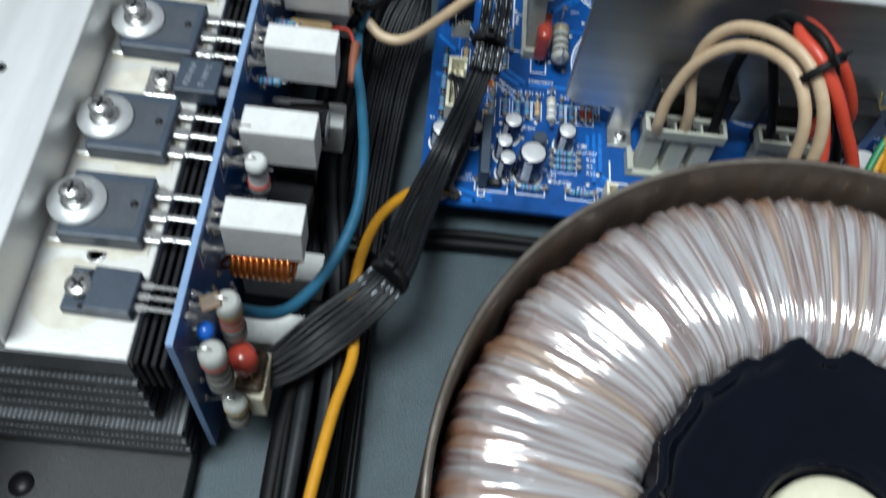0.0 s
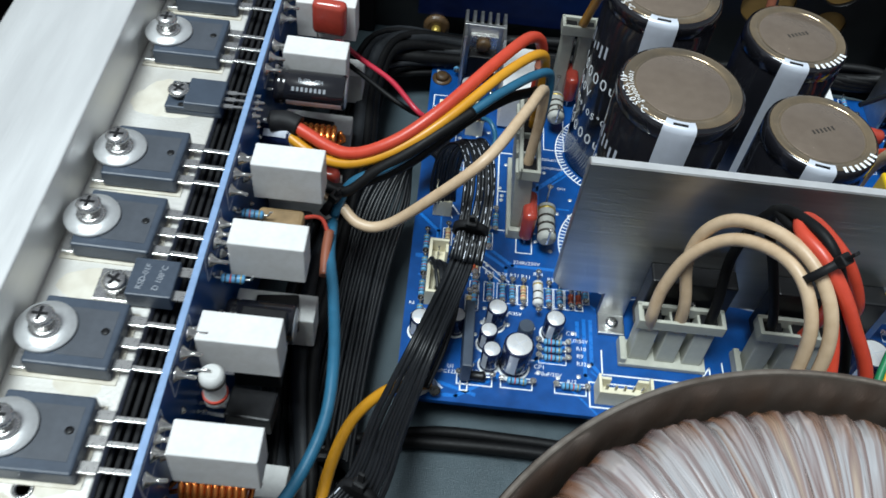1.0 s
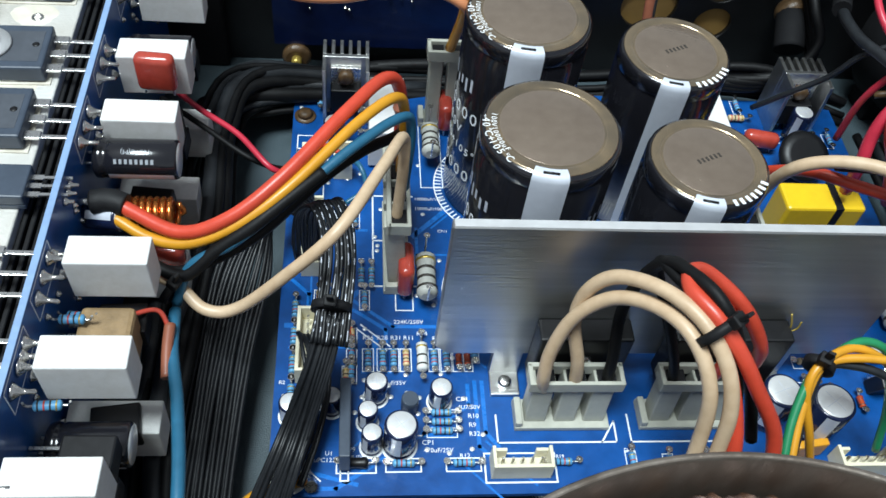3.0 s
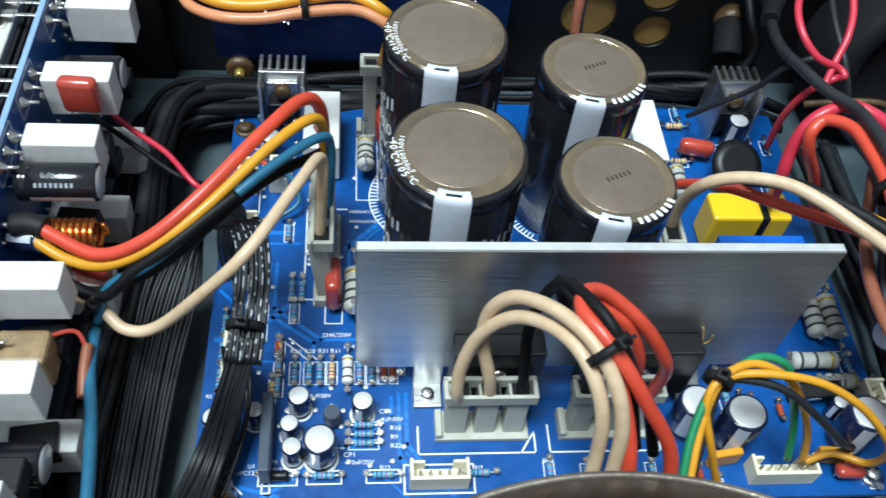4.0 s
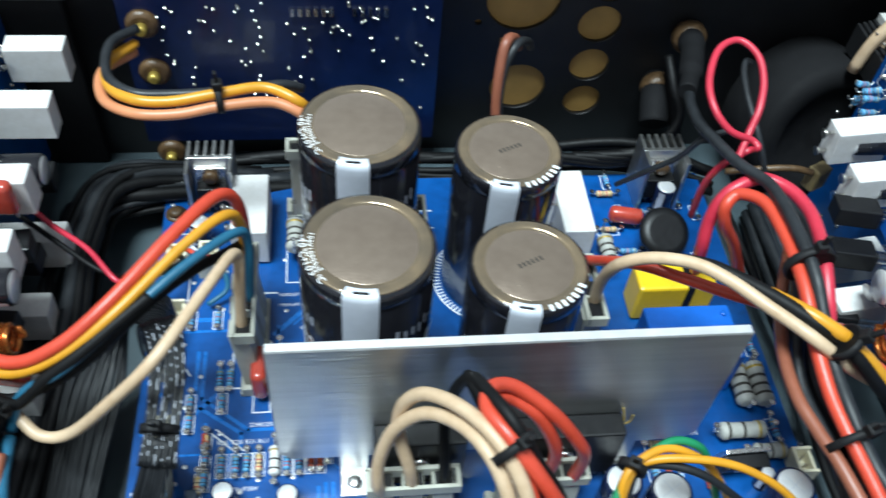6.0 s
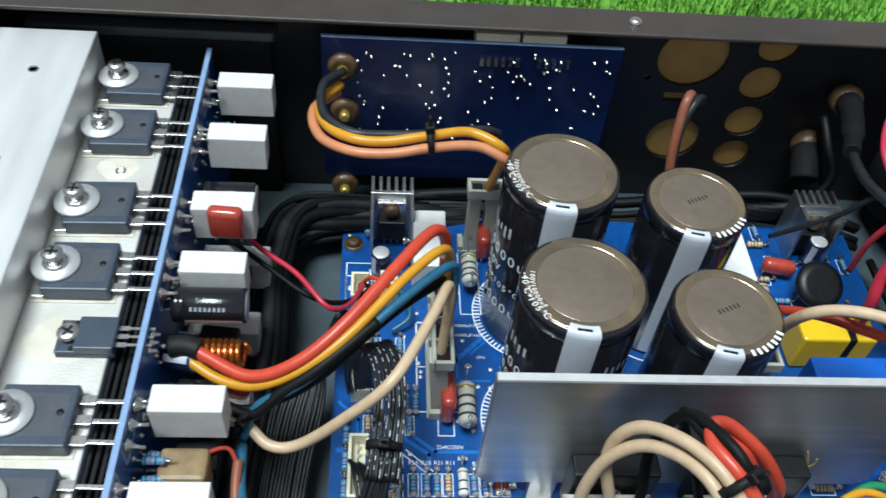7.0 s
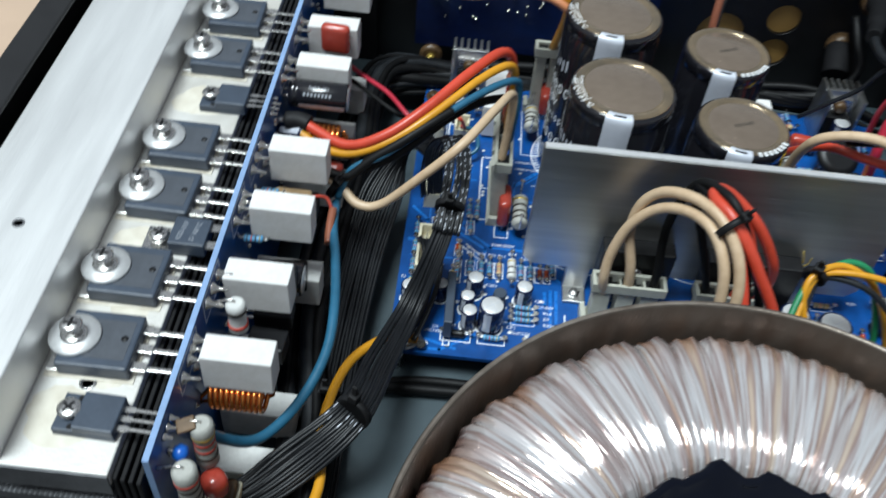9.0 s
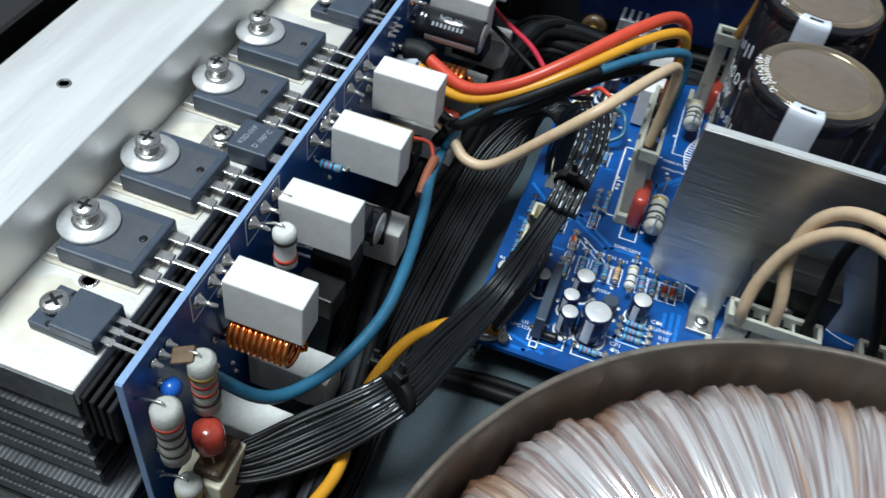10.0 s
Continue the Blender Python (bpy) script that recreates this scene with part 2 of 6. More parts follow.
# ---- setting: table, turf, chassis ----
bm = B()
box(bm, -3000, 3000, -3000, 3000, -60, -12)
solid("ground", bm, M_TABLE, "tan wooden tabletop under the open amplifier", "tabletop", kind="structure")

rng = random.Random(4)
verts, faces = [], []
for i in range(34000):
    x, y = rng.uniform(-420, 560), 262 + 300 * rng.random() ** 1.5
    a, h, w, d = rng.uniform(0, 6.28), rng.uniform(6, 12), rng.uniform(0.6, 1.2), rng.uniform(-5, 5)
    c, s, k = math.cos(a), math.sin(a), len(verts)
    verts += [((x - w * c) * MM, (y - w * s) * MM, -12 * MM), ((x + w * c) * MM, (y + w * s) * MM, -12 * MM), ((x + d * s) * MM, (y + d * c) * MM, (h - 12) * MM)]
    faces.append((k, k + 1, k + 2))
me = bpy.data.meshes.new("grass")
me.from_pydata(verts, [], faces)
me.materials.append(M_TURF)
tagged(new("grass", me), "bright green artificial turf blades behind the case", "turf", kind="stuff")
bm = B()
box(bm, -425, 565, 260, 600, -12, -10.5)
solid("turf_mat", bm, M_TURF, "green backing of the artificial turf mat", "turf mat", kind="structure")

bm = B()
box(bm, -166, 278, -235, 142, -2, 0)
solid("floor", bm, M_FLOOR, "blue-grey powder-coated chassis floor", "chassis floor", kind="structure")
bm = B()
box(bm, -164, -162, -235, 140, 0, 84)
box(bm, -164, -154, -235, 140, 84, 85.5, 0.5)
solid("wall_left", bm, M_CASE, "black painted steel side panel of the case", "case wall", kind="structure")
bm = B()
box(bm, 276, 278, -235, 140, 0, 84)
box(bm, 268, 278, -235, 140, 84, 85.5, 0.5)
solid("wall_right", bm, M_CASE, "black painted steel side panel of the case", "case wall", kind="structure")
bm = B()
box(bm, -164, 278, -237, -235, 0, 84)
solid("wall_front", bm, M_CASE, "black painted steel front panel of the case", "case wall", kind="structure")

# rear panel with punched openings
HOLES = [(82.5, 69.5, 13.0), (112.3, 76, 7.6), (111, 59, 7.8), (110.7, 41, 7.4), (111, 24, 7.2), (85.1, 31, 10.5), (67.5, 60, 1.3)]
bm = B()
box(bm, -164, 278, 140, 142, 0, 85)
rear = new("wall_rear", finish("wall_rear", bm, M_CASE))
bm = B()
for hx, hz, hr in HOLES:
    lathe(bm, [(hr, -8), (hr, 8)], 28, at(hx, 141, hz, 90, 0, 0))
box(bm, 76, 84.5, 130, 150, 49.6, 53.6)
cut = new("cut", finish("cut", bm, M_CASE))
mod = rear.modifiers.new("openings", "BOOLEAN")
mod.object, mod.solver = cut, "EXACT"
bpy.context.view_layer.update()
me = bpy.data.meshes.new_from_object(rear.evaluated_get(bpy.context.evaluated_depsgraph_get()))
rear.modifiers.clear()
rear.data = me
bpy.data.objects.remove(cut)
tagged(rear, "black steel rear panel with punched round openings", "case wall", kind="structure")
# added sheet: keeps the sunlit tabletop out of the openings, so they read darker
bm = B()
box(bm, 55, 140, 142.05, 142.5, 10, 84)
solid("opening_backing", bm, M_BACKING, "brown sheet added behind the rear openings to darken them", "paper", kind="structure")
bm = B()
box(bm, -164, 278, 128, 142.5, 85, 86.5, 0.5)
solid("trim", bm, M_RIM, "brown-black folded rim along the rear panel", "case rim", kind="structure")
screw_mesh = turned([(2.2, 0), (2.2, 0.6), (1.6, 1.3), (0.5, 1.6)], 16)
solid("rim_screw", screw_mesh, M_STEEL, "small steel screw in the rear rim", "screw", m=at(56, 135, 86.5))


# ---- heatsinks with their transistors ----
def heatsink(label):
    """Bar with a lowered ledge, and horizontal fins below it."""
    h = thing("heatsink", label, "heatsink", "heatsinks")
    bm = B()
    box(bm, -152, -121.5, -117, 126, 60, 80, 0.5)
    part("bar", bm, M_ALU, h, "bare milled aluminium bar")
    bm = B()
    box(bm, -121.5, -96.6, -117.6, 126, 60, 65, 0.4)
    part("ledge", bm, M_LEDGE, h, "pale aluminium ledge with paste stains")
    for i in range(7):
        z = 52.0 - i * 6.2
        x1 = -97.2 if i < 4 else -91.5
        y0 = -118.4 if i < 4 else -120.5
        pts = [(-152, z - 2.7), (x1, z - 2.7), (x1, z + 0.8)]
        x = x1 - 1
        while x > -151:
            pts += [(x, z + 0.8), (x - 0.5, z + 1.2), (x - 1.0, z + 0.8)]
            x -= 1.2
        pts.append((-152, z + 0.8))
        bm = B()
        lo = [bm.verts.new((px * MM, y0 * MM, pz * MM)) for px, pz in pts]
        hi = [bm.verts.new((px * MM, 128 * MM, pz * MM)) for px, pz in pts]
        bm.faces.new(lo), bm.faces.new(list(reversed(hi)))
        for k in range(len(pts)):
            bm.faces.new((lo[k], lo[(k + 1) % len(pts)], hi[(k + 1) % len(pts)], hi[k]))
        f = part("fin", bm, M_FIN, h)
        part("fin_edge", boxed(x1, x1 + 0.5, y0 + 1, 128, z - 2.6, z + 0.7), M_BLACK, f, "black strip along the fin edge")
    for k in range(4):
        bm = B()
        x = -96.4 + 1.75 * k
        box(bm, x, x + 1.15, -117.2, 126, 50, 62.6 - k * 0.5, 0.2, 1)
        part("black_ridge", bm, M_RIDGE, h, "matt black ridge below the ledge")
    part("front_face", boxed(-152, -96.7, -118.1, -117.65, 56.5, 64.6, 0.1), M_FIN, h, "dark sawn front face under the ledge")
    bm = B()
    box(bm, -156, -148, -117, 126, 4, 60, 0.5)
    part("fin_root", bm, M_FIN, h)
    for hx, hy in ((-136, 105), (-136, 65), (-136, -59)):
        bm = turned([(1.6, 0), (1.6, 0.15), (1.15, 0.2), (1.0, -1.2), (0.2, -1.3)], 16, at(hx, hy, 80.0))
        part("tapped_hole", bm, M_FIN, h, "dark threaded screw hole")
    bm = turned([(2.1, 0), (2.1, 0.25), (1.4, 0.3), (1.2, -1.2), (0.2, -1.3)], 16, at(-109, -94.5, 65.0))
    part("tapped_hole", bm, M_STEEL, h, "bright threaded screw hole")
    bm = turned([(1.6, 0), (1.6, 0.25), (1.0, 0.3), (0.9, -1.2), (0.2, -1.3)], 16, at(-107, 77, 65.0))
    part("tapped_hole", bm, M_STEEL, h)
    return h


def stain(x, y, r, seed, parent):
    qq = random.Random(seed)
    bm = B()
    n = 36
    rad = [r * (1 + 0.10 * math.sin(3 * k * 2 * math.pi / n + seed) + qq.uniform(-0.05, 0.05)) for k in range(n)]
    lo = [bm.verts.new((rad[k] * MM * math.cos(2 * math.pi * k / n), rad[k] * 0.8 * MM * math.sin(2 * math.pi * k / n), 0)) for k in range(n)]
    hi = [bm.verts.new((v.co.x * 0.96, v.co.y * 0.96, 0.03 * MM)) for v in lo]
    for k in range(n):
        bm.faces.new((lo[k], lo[(k + 1) % n], hi[(k + 1) % n], hi[k]))
    bm.faces.new(hi)
    part("paste_stain", bm, M_STAIN, parent, "dried paste smear", m=at(x, y, 65.01))


near = heatsink("bare aluminium heatsink bar with stacked dark fins")


for x, y, r, sd in ((-110.5, -104, 10.5, 1), (-104.5, -93, 3.5, 2), (-110, 14.5, 9, 3), (-106, -70.5, 5, 4), (-112, -47, 6, 5), (-108, 78, 6, 6), (-106, 49, 4.5, 7), (-109, -19, 5, 8)):
    stain(x, y, r, sd, near)


def cross_screw(parent, x, y, z, r=3.2, h=3.0, label="cross-head steel screw"):
    bm = turned([(r * 0.82, 0), (r * 0.82, h * 0.55), (r, h * 0.6), (r, h * 0.8), (r * 0.8, h), (r * 0.1, h)], 20, at(x, y, z))
    s = part("screw", bm, M_STEEL, parent, label)
    bm = B()
    rot = (x * 13 + y * 7) % 90
    box(bm, -r * 0.6, r * 0.6, -r * 0.13, r * 0.13, h - 0.6, h + 0.06, m=at(x, y, z, 0, 0, rot))
    box(bm, -r * 0.13, r * 0.13, -r * 0.6, r * 0.6, h - 0.6, h + 0.08, m=at(x, y, z, 0, 0, rot))
    part("cross_slot", bm, M_BLACK, s)


def power_transistor():
    """Origin: the screw's foot on the ledge; leads towards +x."""
    t = thing("power_transistor", "dark grey power transistor screwed under a steel washer", "transistor", "power transistors on the heatsink")
    bm = B()
    box(bm, -5.8, 16.0, -9.0, 8.8, 0.05, 0.35)
    part("insulating_pad", bm, M_GASKET, t, "cream mica pad with dried paste")
    bm = B()
    box(bm, -5.6, 8, -8.1, 8.1, 0.35, 1.7, 0.3)
    part("tab", bm, M_TIN, t, "tinned metal tab")
    bm = B()
    v = box(bm, -2.6, 15.0, -8.3, 8.3, 0.9, 5.1)
    top = [q for q in v if q.co.z > 3 * MM]
    bmesh.ops.bevel(bm, geom=list({e for q in top for e in q.link_edges}), offset=0.5 * MM, segments=2, affect="EDGES", profile=0.5)
    b = part("body", bm, M_EPOXY, t)
    bm = B()
    box(bm, 3.5, 13.5, -5.8, 5.8, 5.1, 5.16)
    part("marking_field", bm, mat("matt_marking_field", (0.062, 0.070, 0.085), 0.5, 0, 0.12, 900) if "matt_marking_field" not in bpy.data.materials else bpy.data.materials["matt_marking_field"], b)
    part("mould_dimple", turned([(0.9, 5.1), (0.9, 5.2), (0.2, 5.22)], 14, at(12.0, 0.6, 0)), M_BLACK, b)
    for k in (-5.45, 0, 5.45):
        bm = B()
        box(bm, 15.0, 18.8, k - 1.25, k + 1.25, 2.3, 3.0, 0.1)
        box(bm, 18.4, 27.0, k - 0.55, k + 0.55, 2.35, 2.95, 0.1, m=at(0, 0, 0.0, 0, 1.5, 0))
        part("lead", bm, M_TIN, t)
    part("washer", turned([(2.0, 5.15), (6.2, 5.15), (6.3, 5.6), (6.2, 6.0), (2.0, 6.05)], 32, at(0, 0, 0)), M_WASHER, t, "flat steel washer")
    part("spring_washer", turned([(2.0, 6.05), (3.1, 6.05), (3.15, 6.9), (2.0, 7.0)], 24, at(0, 0, 0, 2, 0, 0)), M_STEEL, t, "split steel spring washer")
    cross_screw(t, 0, 0, 6.95, 2.75, 3.6)
    return t


SCREWS_Y = (115.5, 91.4, 59, 35.6, -9.8, -31.6, -62, -84.8)
first = first_power = power_transistor()
first.matrix_basis = at(-114.4, SCREWS_Y[0], 65)
for y in SCREWS_Y[1:]:
    copy_thing(first, at(-114.4, y, 65, 0, 0, rng.uniform(-1.5, 1.5)))


def small_transistor():
    t = thing("driver_transistor", "small dark grey transistor with a screw through it", "transistor", "driver transistors on the heatsink")
    bm = B()
    box(bm, -5.2, 9.5, -5.0, 5.0, 0.1, 1.6, 0.3)
    box(bm, -0.2, 9.5, -5.0, 5.0, 1.5, 4.4, 0.4)
    box(bm, -5.2, 0.5, -5.0, 5.0, 1.4, 2.6, 0.3)
    part("body", bm, M_EPOXY, t)
    for k in (-3.4, 3.4):
        part("notch", turned([(0.8, 2.6), (0.8, 2.7)], 10, at(-1, k * 1.15, 0)), M_BLACK, t)
    for k in (-2.54, 0, 2.54):
        bm = B()
        box(bm, 9.4, 12.2, k - 0.7, k + 0.7, 2.2, 2.7)
        box(bm, 12.0, 18.5, k - 0.38, k + 0.38, 2.2, 2.7)
        part("lead", bm, M_TIN, t)
    cross_screw(t, -2.3, 0, 2.5, 2.8, 2.4)
    return t


first = small_transistor()
first.matrix_basis = at(-104.2, 14.4, 65)
copy_thing(first, at(-106.8, -104.2, 65, 0, 0, -2))

# thermal switch between two transistors
t = thing("thermal_switch", "black thermal switch with white print beside a screw", "thermal switch", m=at(-96.6, -46.6, 65, 0, 0, 0))
bm = B()
box(bm, -5, 5, -5, 5, 0.5, 5.2, 0.3)
part("body", bm, M_EPOXY, t)
bm = B()
box(bm, -13, -4, -4.2, 4.2, 0.05, 0.9, 0.2)
part("flange", bm, M_STEEL, t)
for k in (-3.2, 3.2):
    bm = B()
    box(bm, 4.9, 8.0, k - 1.3, k + 1.3, 3.2, 3.8)
    box(bm, 7.0, 8.4, k - 0.5, k + 0.5, 3.25, 3.75)
    part("terminal", bm, M_TIN, t)
cross_screw(t, -8.6, -0.5, 0.9, 2.8, 3.0)
lettering("KSD-01F", 1.9, t, at(-2.0, 0, 5.22, 0, 0, 82), M_PRINT)
lettering("D 100°C", 1.9, t, at(1.6, 0, 5.22, 0, 0, 82), M_PRINT)


# ---- upright amplifier boards ----
def amp_board(label):
    b = thing("amplifier_board", label, "circuit board", "upright amplifier boards")
    bm = B()
    box(bm, -88.8, -87.2, -115.4, 133.5, 6, 69.4)
    part("laminate", bm, M_PCB, b)
    bm = B()
    box(bm, -88.75, -87.25, -115.4, 133.5, 69.4, 69.65)
    part("top_edge", bm, M_PCBEDGE, b, "sawn blue laminate edge")
    bm = B()
    box(bm, -88.75, -87.25, -115.65, -115.4, 6, 69.4)
    part("front_edge", bm, M_PCBEDGE, b, "sawn blue laminate edge")
    r2 = random.Random(7)
    for y in SCREWS_Y:
        for k in (-5.45, 0, 5.45):
            bm = B()
            lathe(bm, [(2.1, 0), (1.5, 0.6), (0.8, 1.6), (0.55, 2.6), (0.5, 4.4), (0.1, 4.6)], 12, at(-87.2, y + k + r2.uniform(-0.3, 0.3), 65.6 + r2.uniform(-0.5, 0.3), 0, 90 + r2.uniform(-4, 6), r2.uniform(-5, 5)))
            part("solder_joint", bm, M_SOLDER, b)
    for y in (14.4, -104.2):
        for k in (-2.54, 0, 2.54):
            bm = B()
            lathe(bm, [(1.2, 0), (0.9, 0.6), (0.5, 1.2), (0.4, 2.3), (0.1, 2.4)], 12, at(-87.2, y + k, 65.2, 0, 90, 0))
            part("solder_joint", bm, M_SOLDER, b)
    for i in range(70):
        y, z = r2.uniform(-112, 130), r2.uniform(26, 60)
        bm = B()
        lathe(bm, [(1.0, 0), (0.7, 0.5), (0.3, 1.0), (0.1, 1.1)], 10, at(-87.2, y, z, 0, 90, 0))
        part("solder_joint", bm, M_SOLDER, b)
    # white outlines
    for y in SCREWS_Y:
        bm = B()
        for y0, y1, z0, z1 in ((y - 8, y + 8, 60.6, 60.9), (y - 8, y + 8, 68.4, 68.7), (y - 8, y - 7.7, 60.6, 68.7), (y + 7.7, y + 8, 60.6, 68.7)):
            box(bm, -87.2, -87.17, y0, y1, z0, z1)
        part("printed_outline", bm, M_SILK, b)
    return b


amp_board("blue amplifier circuit board standing upright beside the heatsink")


def cement_resistor(material=M_CEMENT, size=(18, 7.8, 12.6), label="white ceramic block resistor standing off the board", name="cement_resistor", group="white block resistors"):
    t = thing(name, label, "resistor", group)
    lx, ly, lz = size
    bm = B()
    box(bm, 0, lx, -ly, 0, -lz, 0, 0.35, 2)
    part("body", bm, material, t)
    for k in (-2.0, -lz + 3):
        bm = B()
        tube(bm, [(-3.4, -ly / 2, k), (0.5, -ly / 2, k)], 0.6, 8)
        lathe(bm, [(1.7, 0), (1.2, 0.8), (0.6, 1.8)], 12, at(-3.4, -ly / 2, k, 0, 90, 0))
        part("lead", bm, M_SOLDER, t)
    return t


first = first_block = cement_resistor()
first.matrix_basis = at(-83.8, 125, 66.4)
for x, y, z, d in ((-83.5, 99, 66.5, 1), (-84.1, 69, 65.9, -1), (-83.7, 45, 66.4, 0.5), (-84, 1.5, 66.1, -0.5), (-83.9, -25.2, 67.6, 0.4), (-85.4, -50.6, 65.8, -1), (-84.2, -78.2, 68, 0.8)):
    copy_thing(first, at(x, y, z, 0, d, d * 0.6))
# low blocks are white too; the greyer cement puts their shade into the colour
low = cement_resistor(M_GREYCEMENT, (21, 8.5, 12), "white ceramic block resistor low on the board, greyed as shaded", group="low block resistors")
low.matrix_basis = at(-85.2, 74, 36)
for y, z in ((48, 35), (24, 34), (-23, 36), (-67.5, 28), (-87.6, 31)):
    copy_thing(low, at(-85.8, y, z, 0, rng.uniform(-2, 2), rng.uniform(-2, 2)))


# ---- capacitors ----
def arc_text(body, size, radius, start, parent, z, material=None):
    a = start
    for c in body:
        if c != " ":
            lettering(c, size, parent, at(radius * math.cos(a), radius * math.sin(a), z, 0, 0, math.degrees(a) + 90), material, "printed_character")
        a += (0.62 if c not in "-+°" else 0.45) * size / radius


def big_capacitor(r, h, label, stripe_at, prints):
    """Can with shrink sleeve, stripe towards stripe_at degrees; origin at its foot."""
    t = thing("storage_capacitor", label, "capacitor", "large storage capacitors")
    bm = turned([(r * 0.95, 0), (r, 1.0), (r, h - 6.4), (r * 0.975, h - 5.6), (r * 0.975, h - 5.0), (r, h - 4.2), (r, h - 1.8), (r * 0.985, h - 0.7), (r * 0.95, h - 0.1), (r * 0.90, h + 0.1), (r * 0.78, h + 0.05), (r * 0.765, h - 0.9)], 64)
    s = part("sleeve", bm, M_SLEEVE, t, "glossy black shrink sleeve")
    part("sleeve_rim", turned([(r * 0.945, h - 0.1), (r * 0.91, h + 0.16), (r * 0.785, h + 0.13), (r * 0.765, h - 0.1), (r * 0.76, h - 0.5)], 64), M_LIDRING, t, "reflective rolled-over sleeve rim")
    part("lid", turned([(r * 0.75, h - 1.0), (r * 0.75, h - 0.2), (r * 0.73, h - 0.05), (r * 0.1, h)], 48), M_LID, t, "dull metal lid")
    bm = B()
    a0, a1, n = radians(stripe_at - 15), radians(stripe_at + 15), 8
    prof = [(r + 0.04, 1.5), (r + 0.04, h - 4.2), (r + 0.04, h - 1.8), (r * 0.99, h - 0.6), (r * 0.955, h - 0.02), (r * 0.905, h + 0.19), (r * 0.82, h + 0.17)]
    grid = [[bm.verts.new((q * MM * math.cos(a0 + (a1 - a0) * i / n), q * MM * math.sin(a0 + (a1 - a0) * i / n), z * MM)) for i in range(n + 1)] for q, z in prof]
    for u, w in zip(grid, grid[1:]):
        for i in range(n):
            bm.faces.new((u[i], u[i + 1], w[i + 1], w[i])).smooth = True
    part("polarity_stripe", bm, M_STRIPE, t, "pale silver minus stripe")
    a = radians(stripe_at)
    for rr, ww in ((r * 0.87, 1.9),):
        bm = B()
        tube(bm, [((rr + 0.6) * math.cos(a) - k * math.sin(a) * ww, (rr + 0.6) * math.sin(a) + k * math.cos(a) * ww, h + 0.22) for k in (-1, 1)], 0.35, 6)
        part("minus_sign", bm, M_BLACK, t)
    for body, size, radius, start in prints:
        arc_text(body, size, radius, radians(start), t, h + 0.16)
    return t


def side_bars(t, r, z0, spans, material):
    """Illegible print on the sleeve: short bars round the can."""
    for a, z, w, hh in spans:
        bm = B()
        n = 5
        g = [[bm.verts.new(((r + 0.05) * MM * math.cos(radians(a + w * i / n)), (r + 0.05) * MM * math.sin(radians(a + w * i / n)), (z + dz) * MM)) for i in range(n + 1)] for dz in (0, hh)]
        for i in range(n):
            bm.faces.new((g[0][i], g[0][i + 1], g[1][i + 1], g[1][i]))
        part("print_bar", bm, material, t)


def sleeve_print(t, r, base, seed):
    """Rated values round the can, and a brand line as plain blocks."""
    for a0 in (base, base + 112):
        for body, size, z in (("10000uF", 6.0, 40), ("100V", 5.0, 33), ("-40+105°C", 3.8, 26.5), ("10000uF", 6.0, 17)):
            a = radians(a0)
            for c in body:
                lettering(c, size, t, at((r + 0.04) * math.cos(a), (r + 0.04) * math.sin(a), z, 90, 0, math.degrees(a) + 90), M_SILK, "printed_character")
                a += 0.62 * size / r
        q = random.Random(seed)
        side_bars(t, r, 0, [(a0 + k * 8, 47.5 + 1.2 * (k % 2), 3.2, q.uniform(2.6, 5.0)) for k in range(6)], M_STRIPE)


for x, y, seed in ((24.5, 24.5, 1), (24, 67, 2)):
    c = big_capacitor(17.0, 69, "tall black storage capacitor with a silver stripe", 262, (("100V10000uF", 1.9, 13.9, 166), ("-40°C+105°C", 2.7, 15.75, 170)))
    c.matrix_basis = at(x, y, 12)
    sleeve_print(c, 17.0, 172, seed)
for x, y, seed in ((65.8, 24, 3), (66.4, 65.5, 4)):
    c = big_capacitor(15.6, 59.5, "black storage capacitor with a silver stripe, smaller can", 258, ())
    c.matrix_basis = at(x, y, 12)
    q = random.Random(seed)
    # brand print on the rim, as plain blocks
    for k in range(7):
        a = 283 + k * 7.6
        bm = B()
        box(bm, -0.45, 0.45, -0.95, 0.95, 0, 0.05, m=at(14.3 * math.cos(radians(a)), 14.3 * math.sin(radians(a)), 59.62, 0, 0, a + 90))
        part("print_block", bm, M_SILK, c)
    for k in range(6):
        bm = B()
        box(bm, -0.3, 0.3, -0.75, 0.75, 0, 0.02, m=at(-2.6 + k * 1.15, -0.6 + k * 0.5, 59.52, 0, 0, 24))
        part("stamped_figure", bm, M_BANDK, c)


